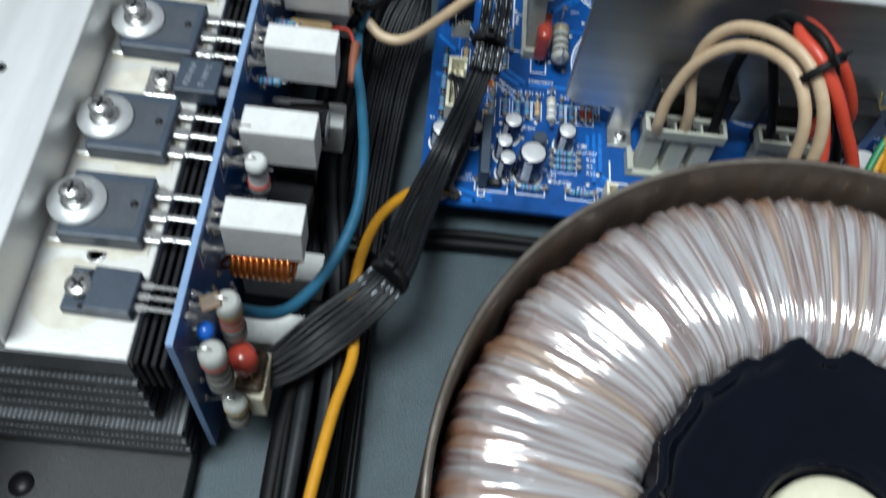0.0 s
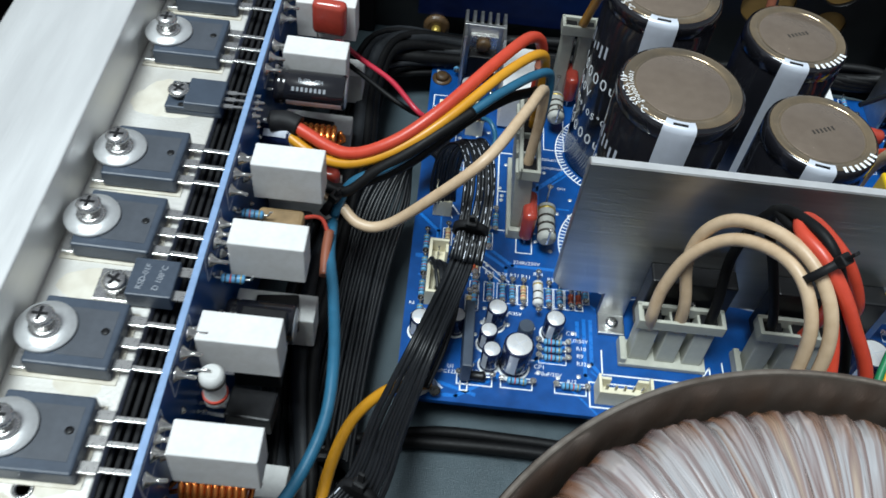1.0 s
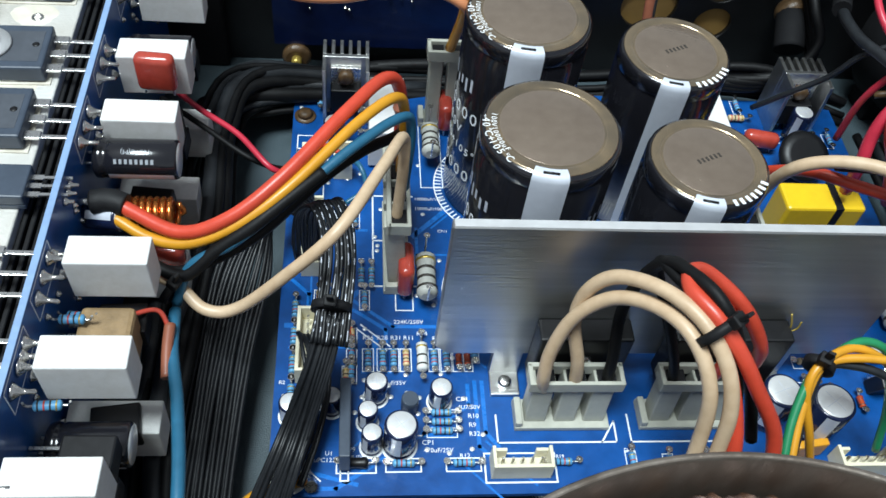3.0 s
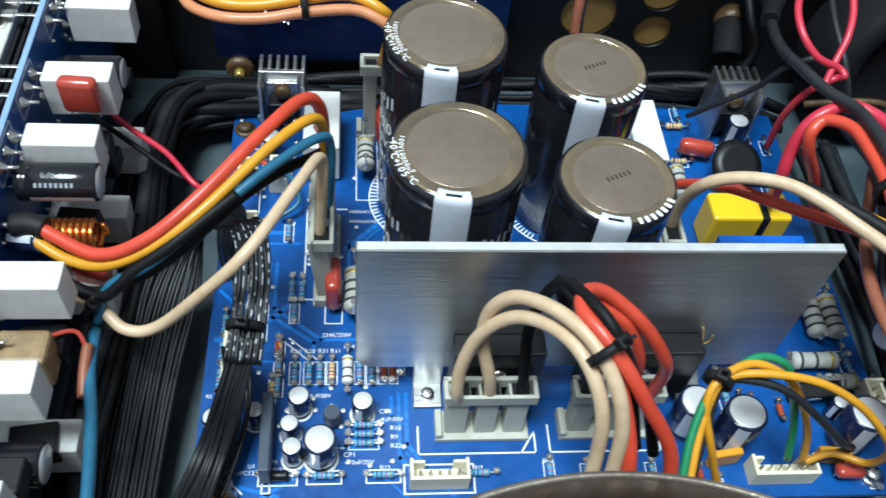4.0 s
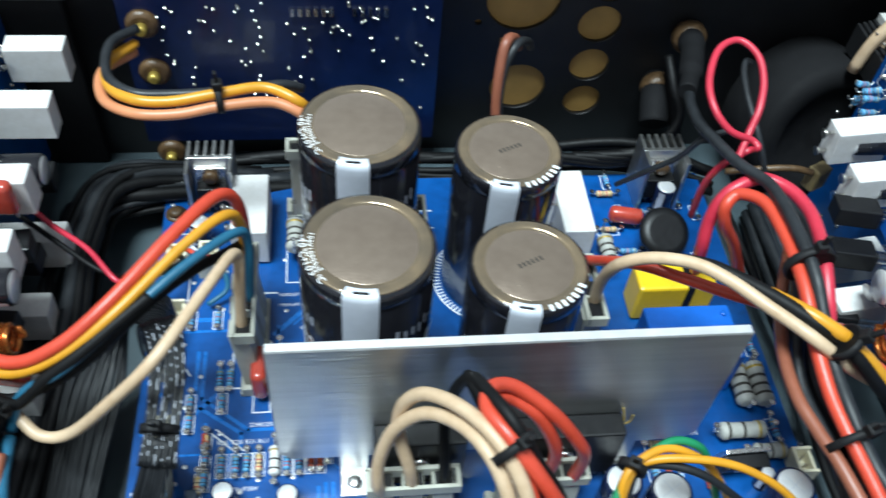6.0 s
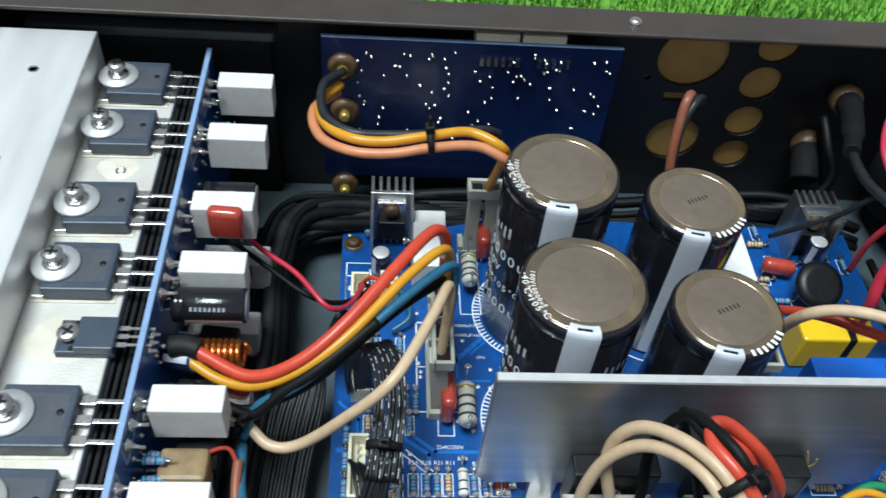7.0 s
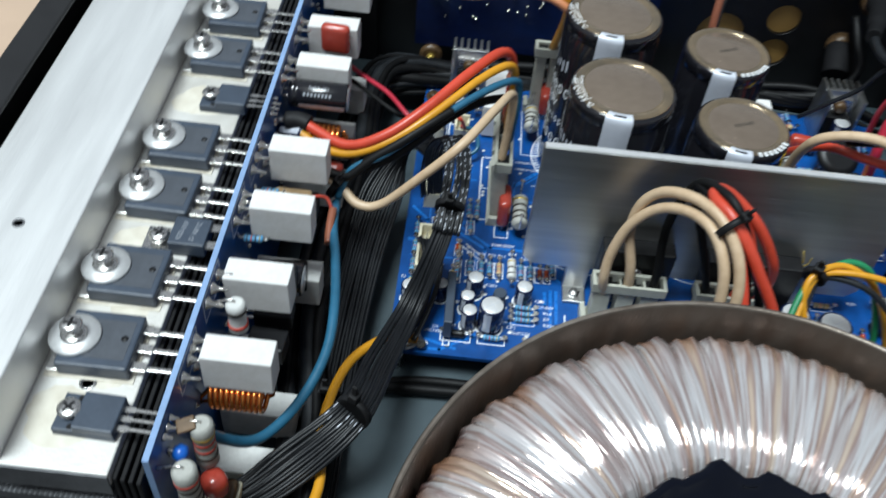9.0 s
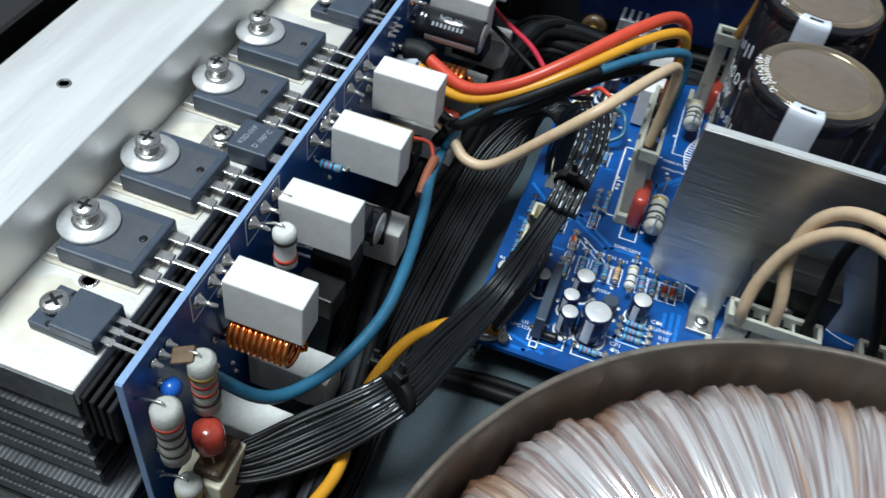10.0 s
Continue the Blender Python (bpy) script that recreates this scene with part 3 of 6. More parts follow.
def small_capacitor(r, h, sleeve=M_BLUESLEEVE, label="small electrolytic capacitor with a bright metal top", group="small electrolytic capacitors"):
    t = thing("electrolytic_capacitor", label, "capacitor", group)
    part("sleeve", turned([(r * 0.94, 0), (r, 0.4), (r, h * 0.12), (r * 0.95, h * 0.16), (r, h * 0.2), (r, h - 0.5), (r * 0.93, h - 0.05), (r * 0.85, h)], 28), sleeve, t)
    top = part("can_top", turned([(r * 0.86, h - 0.4), (r * 0.86, h - 0.02), (r * 0.80, h + 0.1), (r * 0.1, h + 0.12)], 28), M_CANTOP, t, "bright aluminium top")
    bm = B()
    box(bm, -r * 0.6, r * 0.6, -0.07, 0.07, h + 0.1, h + 0.14)
    box(bm, -0.07, 0.07, -r * 0.6, r * 0.6, h + 0.1, h + 0.145)
    part("vent_score", bm, M_STRIPE, top)
    bm = B()
    n, a0, a1 = 5, radians(200), radians(235)
    g = [[bm.verts.new(((r + 0.04) * MM * math.cos(a0 + (a1 - a0) * i / n), (r + 0.04) * MM * math.sin(a0 + (a1 - a0) * i / n), z * MM)) for i in range(n + 1)] for z in (h * 0.2, h - 0.6)]
    for i in range(n):
        bm.faces.new((g[0][i], g[0][i + 1], g[1][i + 1], g[1][i])).smooth = True
    part("polarity_stripe", bm, M_STRIPE, t)
    return t


# ---- main board ----
board = thing("main_board", "blue power supply circuit board with white print", "circuit board")
bm = B()
box(bm, -42, 152, -37, 112, 10.4, 12)
part("laminate", bm, M_PCB, board)
for x in (-39, 30, 110, 148):
    for y in (-33, 108):
        bm = turned([(3, 0), (3, 10.4)], 6, at(x, y, 0))
        part("standoff", bm, M_STEEL, board)


def silk(lines, w=0.35):
    for x0, y0, x1, y1 in lines:
        d = Vector((x1 - x0, y1 - y0, 0))
        a = math.degrees(math.atan2(d.y, d.x))
        part("printed_line", boxed(-w / 2, d.length + w / 2, -w / 2, w / 2, 0, 0.03, m=at(x0, y0, 12.0, 0, 0, a)), M_SILK, board)


def rect(x0, y0, x1, y1, w=0.35):
    """A printed rectangle as one closed line."""
    bm = B()
    loops = []
    for d, z in ((w / 2, 12.0), (w / 2, 12.03), (-w / 2, 12.03), (-w / 2, 12.0)):
        loops.append([bm.verts.new((x * MM, y * MM, z * MM)) for x, y in ((x0 - d, y0 - d), (x1 + d, y0 - d), (x1 + d, y1 + d), (x0 - d, y1 + d))])
    for a, b in zip(loops, loops[1:] + loops[:1]):
        for k in range(4):
            bm.faces.new((a[k], a[(k + 1) % 4], b[(k + 1) % 4], b[k]))
    part("printed_line", bm, M_SILK, board)


def track(points, w=0.9):
    for (x0, y0), (x1, y1) in zip(points, points[1:]):
        d = Vector((x1 - x0, y1 - y0, 0))
        part("track", boxed(-w / 2, d.length + w / 2, -w / 2, w / 2, 0, 0.02, m=at(x0, y0, 11.995, 0, 0, math.degrees(math.atan2(d.y, d.x)))), M_TRACE, board)


# ---- aluminium plate with the rectifiers ----
plate = thing("rectifier_heatsink", "brushed aluminium plate standing on the board", "heatsink")
bm = B()
pts = [(0, 76.2), (115.5, 76.2), (115.5, 27), (112, 23.5), (3.5, 23.5), (0, 27)]
lo = [bm.verts.new((x * MM, -2.8 * MM, z * MM)) for x, z in pts]
hi = [bm.verts.new((x * MM, 0, z * MM)) for x, z in pts]
bm.faces.new(lo), bm.faces.new(list(reversed(hi)))
for i in range(len(pts)):
    j = (i + 1) % len(pts)
    bm.faces.new((lo[i], hi[i], hi[j], lo[j]))
bmesh.ops.bevel(bm, geom=list(bm.edges), offset=0.3 * MM, segments=1, affect="EDGES")
part("sheet", bm, M_BRUSH, plate)
bm = B()
box(bm, 0.4, 115.1, -2.5, -0.3, 76.18, 76.32)
part("sawn_edge", bm, M_CUT, plate, "bright sawn top edge")
for x in (20, 95):
    bm = B()
    box(bm, x - 4, x + 4, -2.6, -0.4, 12, 24, 0.2)
    box(bm, x - 4, x + 4, -9.5, -0.6, 12.05, 13.4, 0.3)
    f = part("foot", bm, M_BRUSH, plate)
    part("screw", turned([(1.9, 13.4), (1.9, 14.6), (1.3, 15.1), (0.2, 15.1)], 16, at(x, -6.0, 0)), M_STEEL, f)


def rectifier(x0, x1):
    t = thing("bridge_rectifier", "black bridge rectifier clamped to the aluminium plate", "rectifier", "bridge rectifiers")
    bm = B()
    box(bm, x0, x1, -9.5, -2.85, 19, 41, 0.6)
    part("body", bm, M_BLACK, t)
    part("screw", turned([(2.4, 0), (2.4, 1.2), (1.6, 1.8), (0.2, 1.8)], 16, at((x0 + x1) / 2, -9.5, 32, 90, 0, 0)), M_STEEL, t)
    for k in range(4):
        x = x0 + 3 + k * (x1 - x0 - 6) / 3
        bm = B()
        box(bm, x - 0.6, x + 0.6, -6.6, -5.8, 12, 19.2)
        part("lead", bm, M_TIN, t)


solid("wire_whisker", swept([(90.5, -3.2, 44), (91, -5, 41), (90.2, -5.5, 39), (92.5, -5.5, 40.5), (93, -5, 43)], 0.25, 6), M_BANDG, "tiny brass wire end caught on the plate", "wire end")
rectifier(25, 49)
rectifier(60, 91)


# ---- board-mounted parts ----
def axial(x, y, length, r, material, bands, along="x", lift=None, name="resistor", label="", group="", category="resistor", tilt=0.0, span=None, pads=True):
    t = thing(name, label, category, group)
    z = 12 + (lift if lift is not None else r + 0.3)
    prof = [(r * 0.6, -length / 2), (r, -length / 2 + r * 0.35), (r, -length / 2 + length * 0.2), (r * 0.9, -length / 2 + length * 0.27), (r * 0.9, length / 2 - length * 0.27), (r, length / 2 - length * 0.2), (r, length / 2 - r * 0.35), (r * 0.6, length / 2)]
    part("body", turned(prof, 14), material, t)
    for k, b in enumerate(bands):
        zz = -length * 0.32 + k * length * 0.64 / max(1, len(bands) - 1)
        rr = (r if abs(zz) > length * 0.26 else r * 0.93) + 0.04
        part("colour_band", turned([(rr, zz - length * 0.03), (rr, zz + length * 0.03)], 14), b, t)
    s = span or length * 0.8
    for d in (-1, 1):
        bm = B()
        tube(bm, [(0, 0, d * length * 0.48), (0, 0, d * (s - 0.6)), (-(z - 12) * 0.5, 0, d * s), (-(z - 12), 0, d * s)], 0.3, 6, 4)
        part("lead", bm, M_TIN, t)
        if pads:
            part("solder_pad", turned([(0.95, 0), (0.75, 0.2), (0.35, 0.3)], 12, at(-(z - 12.03), 0, d * s, 0, 90, 0)), M_SOLDER, t)
    t.matrix_basis = at(x, y, z) @ (pose(0, 0, 0, 0, 90, 0) if along == "x" else pose(0, 0, 0, 0, 90, 90)) @ pose(0, 0, 0, 0, 0, tilt)
    return t


BL, BE, GR = M_BLUERES, M_BEIGERES, M_GREYRES
K, R, G = M_BANDK, M_BANDR, M_BANDG
LB, LG = "small blue banded resistor lying on the board", "grey banded power resistor on the board"
for x, m_, b_ in ((-17, BL, (K, R, K, G)), (-13, BL, (R, K, K, G)), (-10, BL, (K, K, R, G)), (-6.6, BE, (R, K, R, G)), (1.2, BL, (R, R, K, G)), (4.6, BL, (K, R, K, G))):
    axial(x, 2, 5.2, 0.95, m_, b_, "y", label=LB if m_ is BL else "small beige banded resistor lying on the board", group="small resistors")
axial(-2.2, 2, 8.8, 1.6, M_GREYCEMENT, (K, K, G), "y", label="grey banded resistor lying on the board", group="small resistors")
for x in (8, 10.4):
    axial(x, 1.5, 3.6, 0.95, M_GLASS, (K,), "y", name="diode", label="small red glass diode on the board", group="glass diodes", category="diode")
for y in (-14.7, -17.4, -20):
    axial(2.4, y, 5.4, 0.95, BL, (K, R, K, G), "x", label=LB, group="small resistors")
axial(-8, -29, 5.6, 1.0, BL, (K, R, K, G), "x", label=LB, group="small resistors")
axial(7.5, -29, 5.6, 1.0, BL, (K, K, R, G), "x", label=LB, group="small resistors")
axial(33, -29, 5.5, 1.0, BL, (K, K, R, G), "x", label=LB, group="small resistors")
axial(-20, -29, 6.0, 1.5, M_BLACK, (M_STRIPE,), "x", name="diode", label="black rectifier diode with a silver band", group="black diodes", category="diode")
for x in (-19.0, -16.0):
    axial(x, 30, 5.4, 0.95, BL, (K, R, K, G), "y", label=LB, group="small resistors")
axial(-23, -4, 5.4, 0.95, BE, (K, R, K, G), "y", label="small beige banded resistor lying on the board", group="small resistors")
axial(-31, -4, 5.4, 0.95, BL, (K, R, K, G), "y", label=LB, group="small resistors", tilt=0)
for y in (-9, 0, 9, 18):
    axial(-37.5, y, 5.4, 0.95, BL, (K, R, K, G), "y", label=LB, group="small resistors")
axial(-22, 10, 3.6, 0.95, M_GLASS, (K,), "y", name="diode", label="small red glass diode on the board", group="glass diodes", category="diode")
axial(-0.5, 25.5, 15, 3.0, GR, (K, K, K, G), "y", 7.5, label=LG, group="power resistors", span=9)
axial(3, 80, 13, 3.0, GR, (K, K, K, G), "y", 7.5, label=LG, group="power resistors", span=8)
axial(108, 71, 13, 2.8, GR, (K, K, K, G), "y", 5.5, label=LG, group="power resistors", span=9)
axial(138.9, 18.4, 14.5, 3.0, GR, (K, K, K, G), "y", 4, label=LG, group="power resistors", span=9)
axial(144.8, 18.2, 14.5, 3.0, GR, (K, K, K, G), "y", 4, label=LG, group="power resistors", span=9)
axial(134.5, 2.6, 14.5, 2.7, GR, (K, K, G), "x", 4, label=LG, group="power resistors", span=9)
axial(141, -4.2, 10, 2.5, GR, (K, K, G), "x", 3.5, label=LG, group="power resistors", span=8)
axial(114, 101, 6, 1.2, BE, (R, K, R, G), "x", label="small beige banded resistor lying on the board", group="small resistors")
axial(-33, 104, 5.5, 1.1, BL, (K, R, K, G), "y", label=LB, group="small resistors")

for x, y, r, h in ((-15, -9.5, 3.0, 9), (-17.2, -17, 2.6, 8), (-16.2, -24, 2.7, 9), (-9.0, -23.5, 4.3, 12), (2.0, -11, 3.0, 8.5), (-37, -15, 3.0, 8), (-26.5, -13, 2.6, 8), (-28, 84, 3.4, 11)):
    c = small_capacitor(r, h)
    c.matrix_basis = at(x, y, 12, 0, 0, rng.uniform(0, 40))
    ring = turned([(r + 0.5, 12.0), (r + 0.5, 12.04), (r + 0.15, 12.05)], 28, at(x, y, 0))
    part("printed_line", ring, M_SILK, board)
for x, y, r, h in ((103.5, -20.2, 5.6, 17), (137.6, -21, 5.6, 17), (91.8, -15.8, 5.2, 15), (133, 94, 3.6, 12)):
    c = small_capacitor(r, h, label="upright electrolytic capacitor in a navy sleeve")
    c.matrix_basis = at(x, y, 12, 0, 0, rng.uniform(0, 40))
c = small_capacitor(2.2, 8)
c.matrix_basis = at(136, -13, 12)

# upright single-row chip
t = thing("row_chip", "black single-row chip standing on the board", "chip", m=at(-23, -20, 12))
part("body", boxed(-1.4, 1.4, -11, 11, 1.5, 10, 0.3), M_EPOXY, t)
for k in range(8):
    part("pin", boxed(-0.25, 0.25, -9.2 + k * 2.54, -8.7 + k * 2.54, 0, 1.6), M_TIN, t)

# small signal transistor
bm = B()
lathe(bm, [(2.3, 0), (2.3, 4.6), (2.1, 5.0)], 16, at(-6.2, -13.5, 14))
solid("signal_transistor", bm, M_EPOXY, "small rounded black transistor on the board", "transistor")


def film_capacitor(x, y, z, w, h, d, rz=0, rx=0, group="red film capacitors"):
    t = thing("film_capacitor", "glossy red dipped film capacitor", "capacitor", group)
    bm = B()
    box(bm, -d / 2, d / 2, -w / 2, w / 2, 2.2, 2.2 + h, min(d, h) * 0.42, 4)
    for f in bm.faces:
        f.smooth = True
    part("body", bm, M_REDFILM, t)
    for k in (-w * 0.36, w * 0.36):
        part("lead", swept([(0, k, 0), (0, k, 1.4), (0, k, 2.8)], 0.3, 6, 3), M_TIN, t)
    t.matrix_basis = at(x, y, z, rx, 0, rz)
    return t


film_capacitor(-6.5, 27, 12, 12, 12.5, 4.6)
film_capacitor(8.5, 94, 12, 11, 11, 4.6)
film_capacitor(118, 87, 12, 12, 6, 5, 78)

# white block resistors lying on the board
t = cement_resistor(M_CEMENT, (11.5, 26, 15), "white ceramic block resistor on the main board", group="board block resistors")
t.matrix_basis = at(-17, 100, 28)
t = cement_resistor(M_CEMENT, (10.5, 28, 15), "white ceramic block resistor on the main board", group="board block resistors")
t.matrix_basis = at(91.5, 99, 28)


def regulator(x, y):
    """Upright transistor on a small finned heatsink."""
    t = thing("regulator_heatsink", "small bare finned heatsink holding an upright regulator", "heatsink", "regulator heatsinks")
    bm = B()
    box(bm, -7.5, 7.5, 0, 1.6, 0, 23, 0.2)
    part("back_plate", bm, M_BRUSH, t)
    for k in range(6):
        xx = -7.5 + k * 2.76
        part("fin", boxed(xx, xx + 1.2, 1.55, 8.5, 0, 23, 0.15, 1), M_BRUSH, t)
    for xx in (-7.5, 6.3):
        part("side_wing", boxed(xx, xx + 1.2, -7, 0.05, 0, 23, 0.15, 1), M_BRUSH, t)
    bm = B()
    box(bm, -5, 5, -1.4, 0, 12, 19.5, 0.2)
    part("tab", bm, M_STEEL, t, "bare metal tab")
    bm = B()
    box(bm, -5, 5, -4.6, -0.2, 3.5, 12.5, 0.4)
    part("regulator_body", bm, M_BLACK, t)
    part("screw", turned([(2.6, 0), (2.6, 1.5), (1.6, 2.2), (0.2, 2.2)], 16, at(0, -1.4, 16, 90, 0, 0)), M_FLUX, t, "tarnished screw")
    for k in (-2.5, 0, 2.5):
        part("lead", boxed(k - 0.4, k + 0.4, -2.5, -2.0, 0, 3.8), M_TIN, t)
    t.matrix_basis = at(x, y, 12)


regulator(-24.5, 101)
regulator(131.5, 101)

# earth screw with ring lug at the front corner
t = thing("earth_screw", "bright screw holding a crimped ring lug on the board corner", "screw", m=at(-37, -31, 12))
part("ring_lug", turned([(2.4, 0.1), (4.6, 0.1), (4.6, 0.9), (2.4, 1.0)], 24), M_TIN, t)
part("crimp", swept([(3.5, -1, 0.6), (5.5, -3.2, 2.0), (6.0, -5, 3.5)], 1.6, 10), M_TIN, t)
part("screw", turned([(2.9, 0.9), (2.9, 2.4), (2.0, 3.2), (0.2, 3.3)], 20), M_STEEL, t)
part("printed_ring", turned([(5.6, 0.0), (5.6, 0.04), (5.0, 0.05)], 28), M_SILK, t)

# brass spacer nut on the board
t = thing("board_nut", "tarnished brass screw with washer in the board corner", "screw", m=at(-38, 97, 12))
part("washer", turned([(3.6, 0.02), (3.6, 0.6), (1.5, 0.7)], 20), M_FLUX, t)
part("screw", turned([(2.4, 0.6), (2.4, 2.0), (1.6, 2.6), (0.2, 2.6)], 16), M_FLUX, t)


def plug(x, y, n, pitch, along, height, label, w=8.0, wide=None, base=True):
    """Grey nylon plug in its header: n ways along x or y, wires enter from above. Local +x is the row."""
    t = thing("power_plug", label, "connector", "grey power plugs")
    ln = n * pitch
    part("header", boxed(-ln / 2 - 1.6, ln / 2 + 0.3, -w / 2 - 0.2, w / 2 + 0.5, 0, 1.8, 0.3), M_GREYNYL, t)
    part("latch_tab", boxed(-ln / 2 - 1.6, -ln / 2 + 0.2, -w / 2, w / 2, 1.6, 4.0, 0.3), M_GREYNYL, t)
    z1 = height
    y0, y1 = w / 2 - 5.4, w / 2 + 0.2
    bm = B()
    for a0, a1, b0, b1 in ((-ln / 2 - 0.4, ln / 2 + 0.4, y0 - 0.6, y0 + 0.5), (-ln / 2 - 0.4, ln / 2 + 0.4, y1 - 0.9, y1 + 0.4), (-ln / 2 - 0.4, -ln / 2 + 0.8, y0, y1), (ln / 2 - 0.8, ln / 2 + 0.4, y0, y1)):
        box(bm, a0, a1, b0, b1, z1 - 4, z1, 0.25)
    part("rim", bm, M_GREYNYL, t)
    for k in range(n):
        xc = -ln / 2 + pitch * (k + 0.5)
        part("socket_tube", boxed(xc - pitch * 0.38, xc + pitch * 0.34, y0 - 0.1, y1 - 0.2, 1.5, z1 - 1.6, 0.4, m=at(0, -1.0, 0, -5, 0, 0)), M_GREYNYL, t)
        part("socket_opening", boxed(xc - pitch * 0.3, xc + pitch * 0.3, y0 + 0.6, y1 - 1.1, z1 - 1.7, z1 - 1.2), M_BLACK, t)
    t.matrix_basis = at(x, y, 12, 0, 0, 90 if along == "y" else 0)
    return t


plug(35, -15.5, 3, 7.9, "x", 21, "grey three-way power plug in its header")
plug(69, -15.5, 3, 7.9, "x", 21, "grey three-way power plug in its header")
plug(-8.6, 42, 4, 8.2, "y", 30, "tall grey four-way plug beside the capacitors", 7.0)
plug(7.5, 97, 2, 6, "x", 32, "tall grey two-way plug near the rear", 6.5)
plug(92, 40, 3, 7.9, "y", 28, "grey plug with cream wires beside a capacitor", 7.0)
plug(42, 70, 2, 6, "y", 30, "tall grey plug between the capacitors", 6.5)


def header(x, y, n, rz=0, label="cream pin header on the board", h=7.0):
    t = thing("pin_header", label, "connector", "cream pin headers")
    ln = n * 2.5 + 3
    part("base", boxed(-ln / 2 + 0.9, ln / 2 - 0.9, -2.1, 2.0, 0, 1.6, 0.1), M_IVORY, t)
    part("back_wall", boxed(-ln / 2 + 0.9, ln / 2 - 0.9, 2.0, 3, 0, h, 0.15), M_IVORY, t)
    for x0 in (-ln / 2, ln / 2 - 0.9):
        part("end_wall", boxed(x0, x0 + 0.9, -3, 3, 0, h, 0.15), M_IVORY, t)
    for x0, x1 in ((-ln / 2 + 0.9, -ln / 2 + 4), (ln / 2 - 4, ln / 2 - 0.9)):
        part("latch_wall", boxed(x0, x1, -3, -2.1, 0, h * 0.8, 0.15), M_IVORY, t)
    for k in range(n):
        xc = (k - (n - 1) / 2) * 2.5
        part("pin", boxed(xc - 0.32, xc + 0.32, -0.3, 0.32, 1.5, 6), M_TIN, t)
    t.matrix_basis = at(x, y, 12, 0, 0, rz)
    return t


header(22, -30, 5, 180, label="cream five-pin header on the board")
for y, n in ((43, 9), (5, 7)):
    header(-33.5, y, n, 90)
header(-35, 73, 3, 90)
header(-25, 74, 3, 90)
header(115.2, -30.6, 6, 180, label="cream six-pin header holding thin coloured wires")
header(149, -9, 2, 90, label="small cream header at the board edge")

# yellow box capacitor, blue relay, black disc, tab transistor
t = thing("box_capacitor", "yellow rectangular film capacitor with a black tie", "capacitor", m=at(123, 51.5, 12))
part("body", boxed(-12, 13.5, -5.5, 5.5, 0.2, 16.5, 1.0), M_YELLOWBOX, t)
part("tie", boxed(3.6, 6.0, -5.8, 5.8, 0.2, 16.8, 0.2), M_BLACK, t)
t = thing("relay", "blue sealed relay with a printed triangle", "relay", m=at(122.2, 27.8, 12))
part("case", boxed(-13.4, 13.4, -9.6, 9.6, 0.3, 19.4, 0.6), M_BLUEBOX, t)
bm = B()
for a in (0, 120, 240):
    p, q = radians(a + 90), radians(a + 210)
    tube(bm, [(8 + 2.2 * math.cos(p), -9.7, 11 + 2.2 * math.sin(p)), (8 + 2.2 * math.cos(q), -9.7, 11 + 2.2 * math.sin(q))], 0.16, 6)
part("printed_triangle", bm, M_SILK, t)
part("vent_nub", turned([(0.9, 19.2), (0.9, 20), (0.5, 20.2)], 12, at(11, 6, 0)), M_BLUEBOX, t)
t = thing("thermistor", "black disc thermistor standing on the board", "thermistor", m=at(127.5, 76, 12))
part("disc", turned([(6, -2.2), (8.3, -1.6), (9, 0), (8.3, 1.6), (6, 2.2)], 28, at(0, -1.5, 10, 30, 0, 10)), M_BLACK, t)
for k in (-4, 4):
    part("lead", swept([(k, 0, 0), (k, 0, 2.5), (k, 0.8, 5)], 0.5, 6, 3), M_TIN, t)
t = thing("tab_transistor", "black transistor with a bare metal tab lying on the board", "transistor", m=at(131, -6.2, 12, 18, 0, 2))
part("tab", boxed(-6.6, 6.6, 1.6, 3.0, 2, 11.2, 0.2), M_STEEL, t)
part("body", boxed(-6.8, 6.2, -2.6, 1.6, 0.6, 9.6, 0.4), M_BLACK, t)
part("paint_dot", turned([(2.2, 0), (2.2, 0.1), (0.2, 0.14)], 18, at(-1, -2.6, 5.4, 90, 0, 0)), M_SILK, t, "white paint dot")
for k in (-3, 0, 3):
    part("lead", boxed(k - 0.5, k + 0.5, -0.6, 0, -1.6, 0.8), M_TIN, t)
t = thing("board_screw", "bright screw with a washer in the board corner", "screw", m=at(141.8, -31.8, 12))
part("washer", turned([(3.4, 0.02), (3.4, 0.7), (1.5, 0.8)], 20), M_STEEL, t)
part("screw", turned([(2.5, 0.7), (2.5, 2.0), (1.6, 2.8), (0.2, 2.9)], 16), M_STEEL, t)
# small orange wafers and yellow header near the front right
for x, y, rz in ((99.8, -27, 8), (130.4, -27, -6)):
    bm = B()
    box(bm, -4.5, 4.5, -1.1, 1.1, 0.2, 7, 0.5)
    solid("box_resistor", bm, M_ORANGE, "small amber plastic part standing on the board", "component", "amber parts", m=at(x, y, 12, 0, 0, rz))

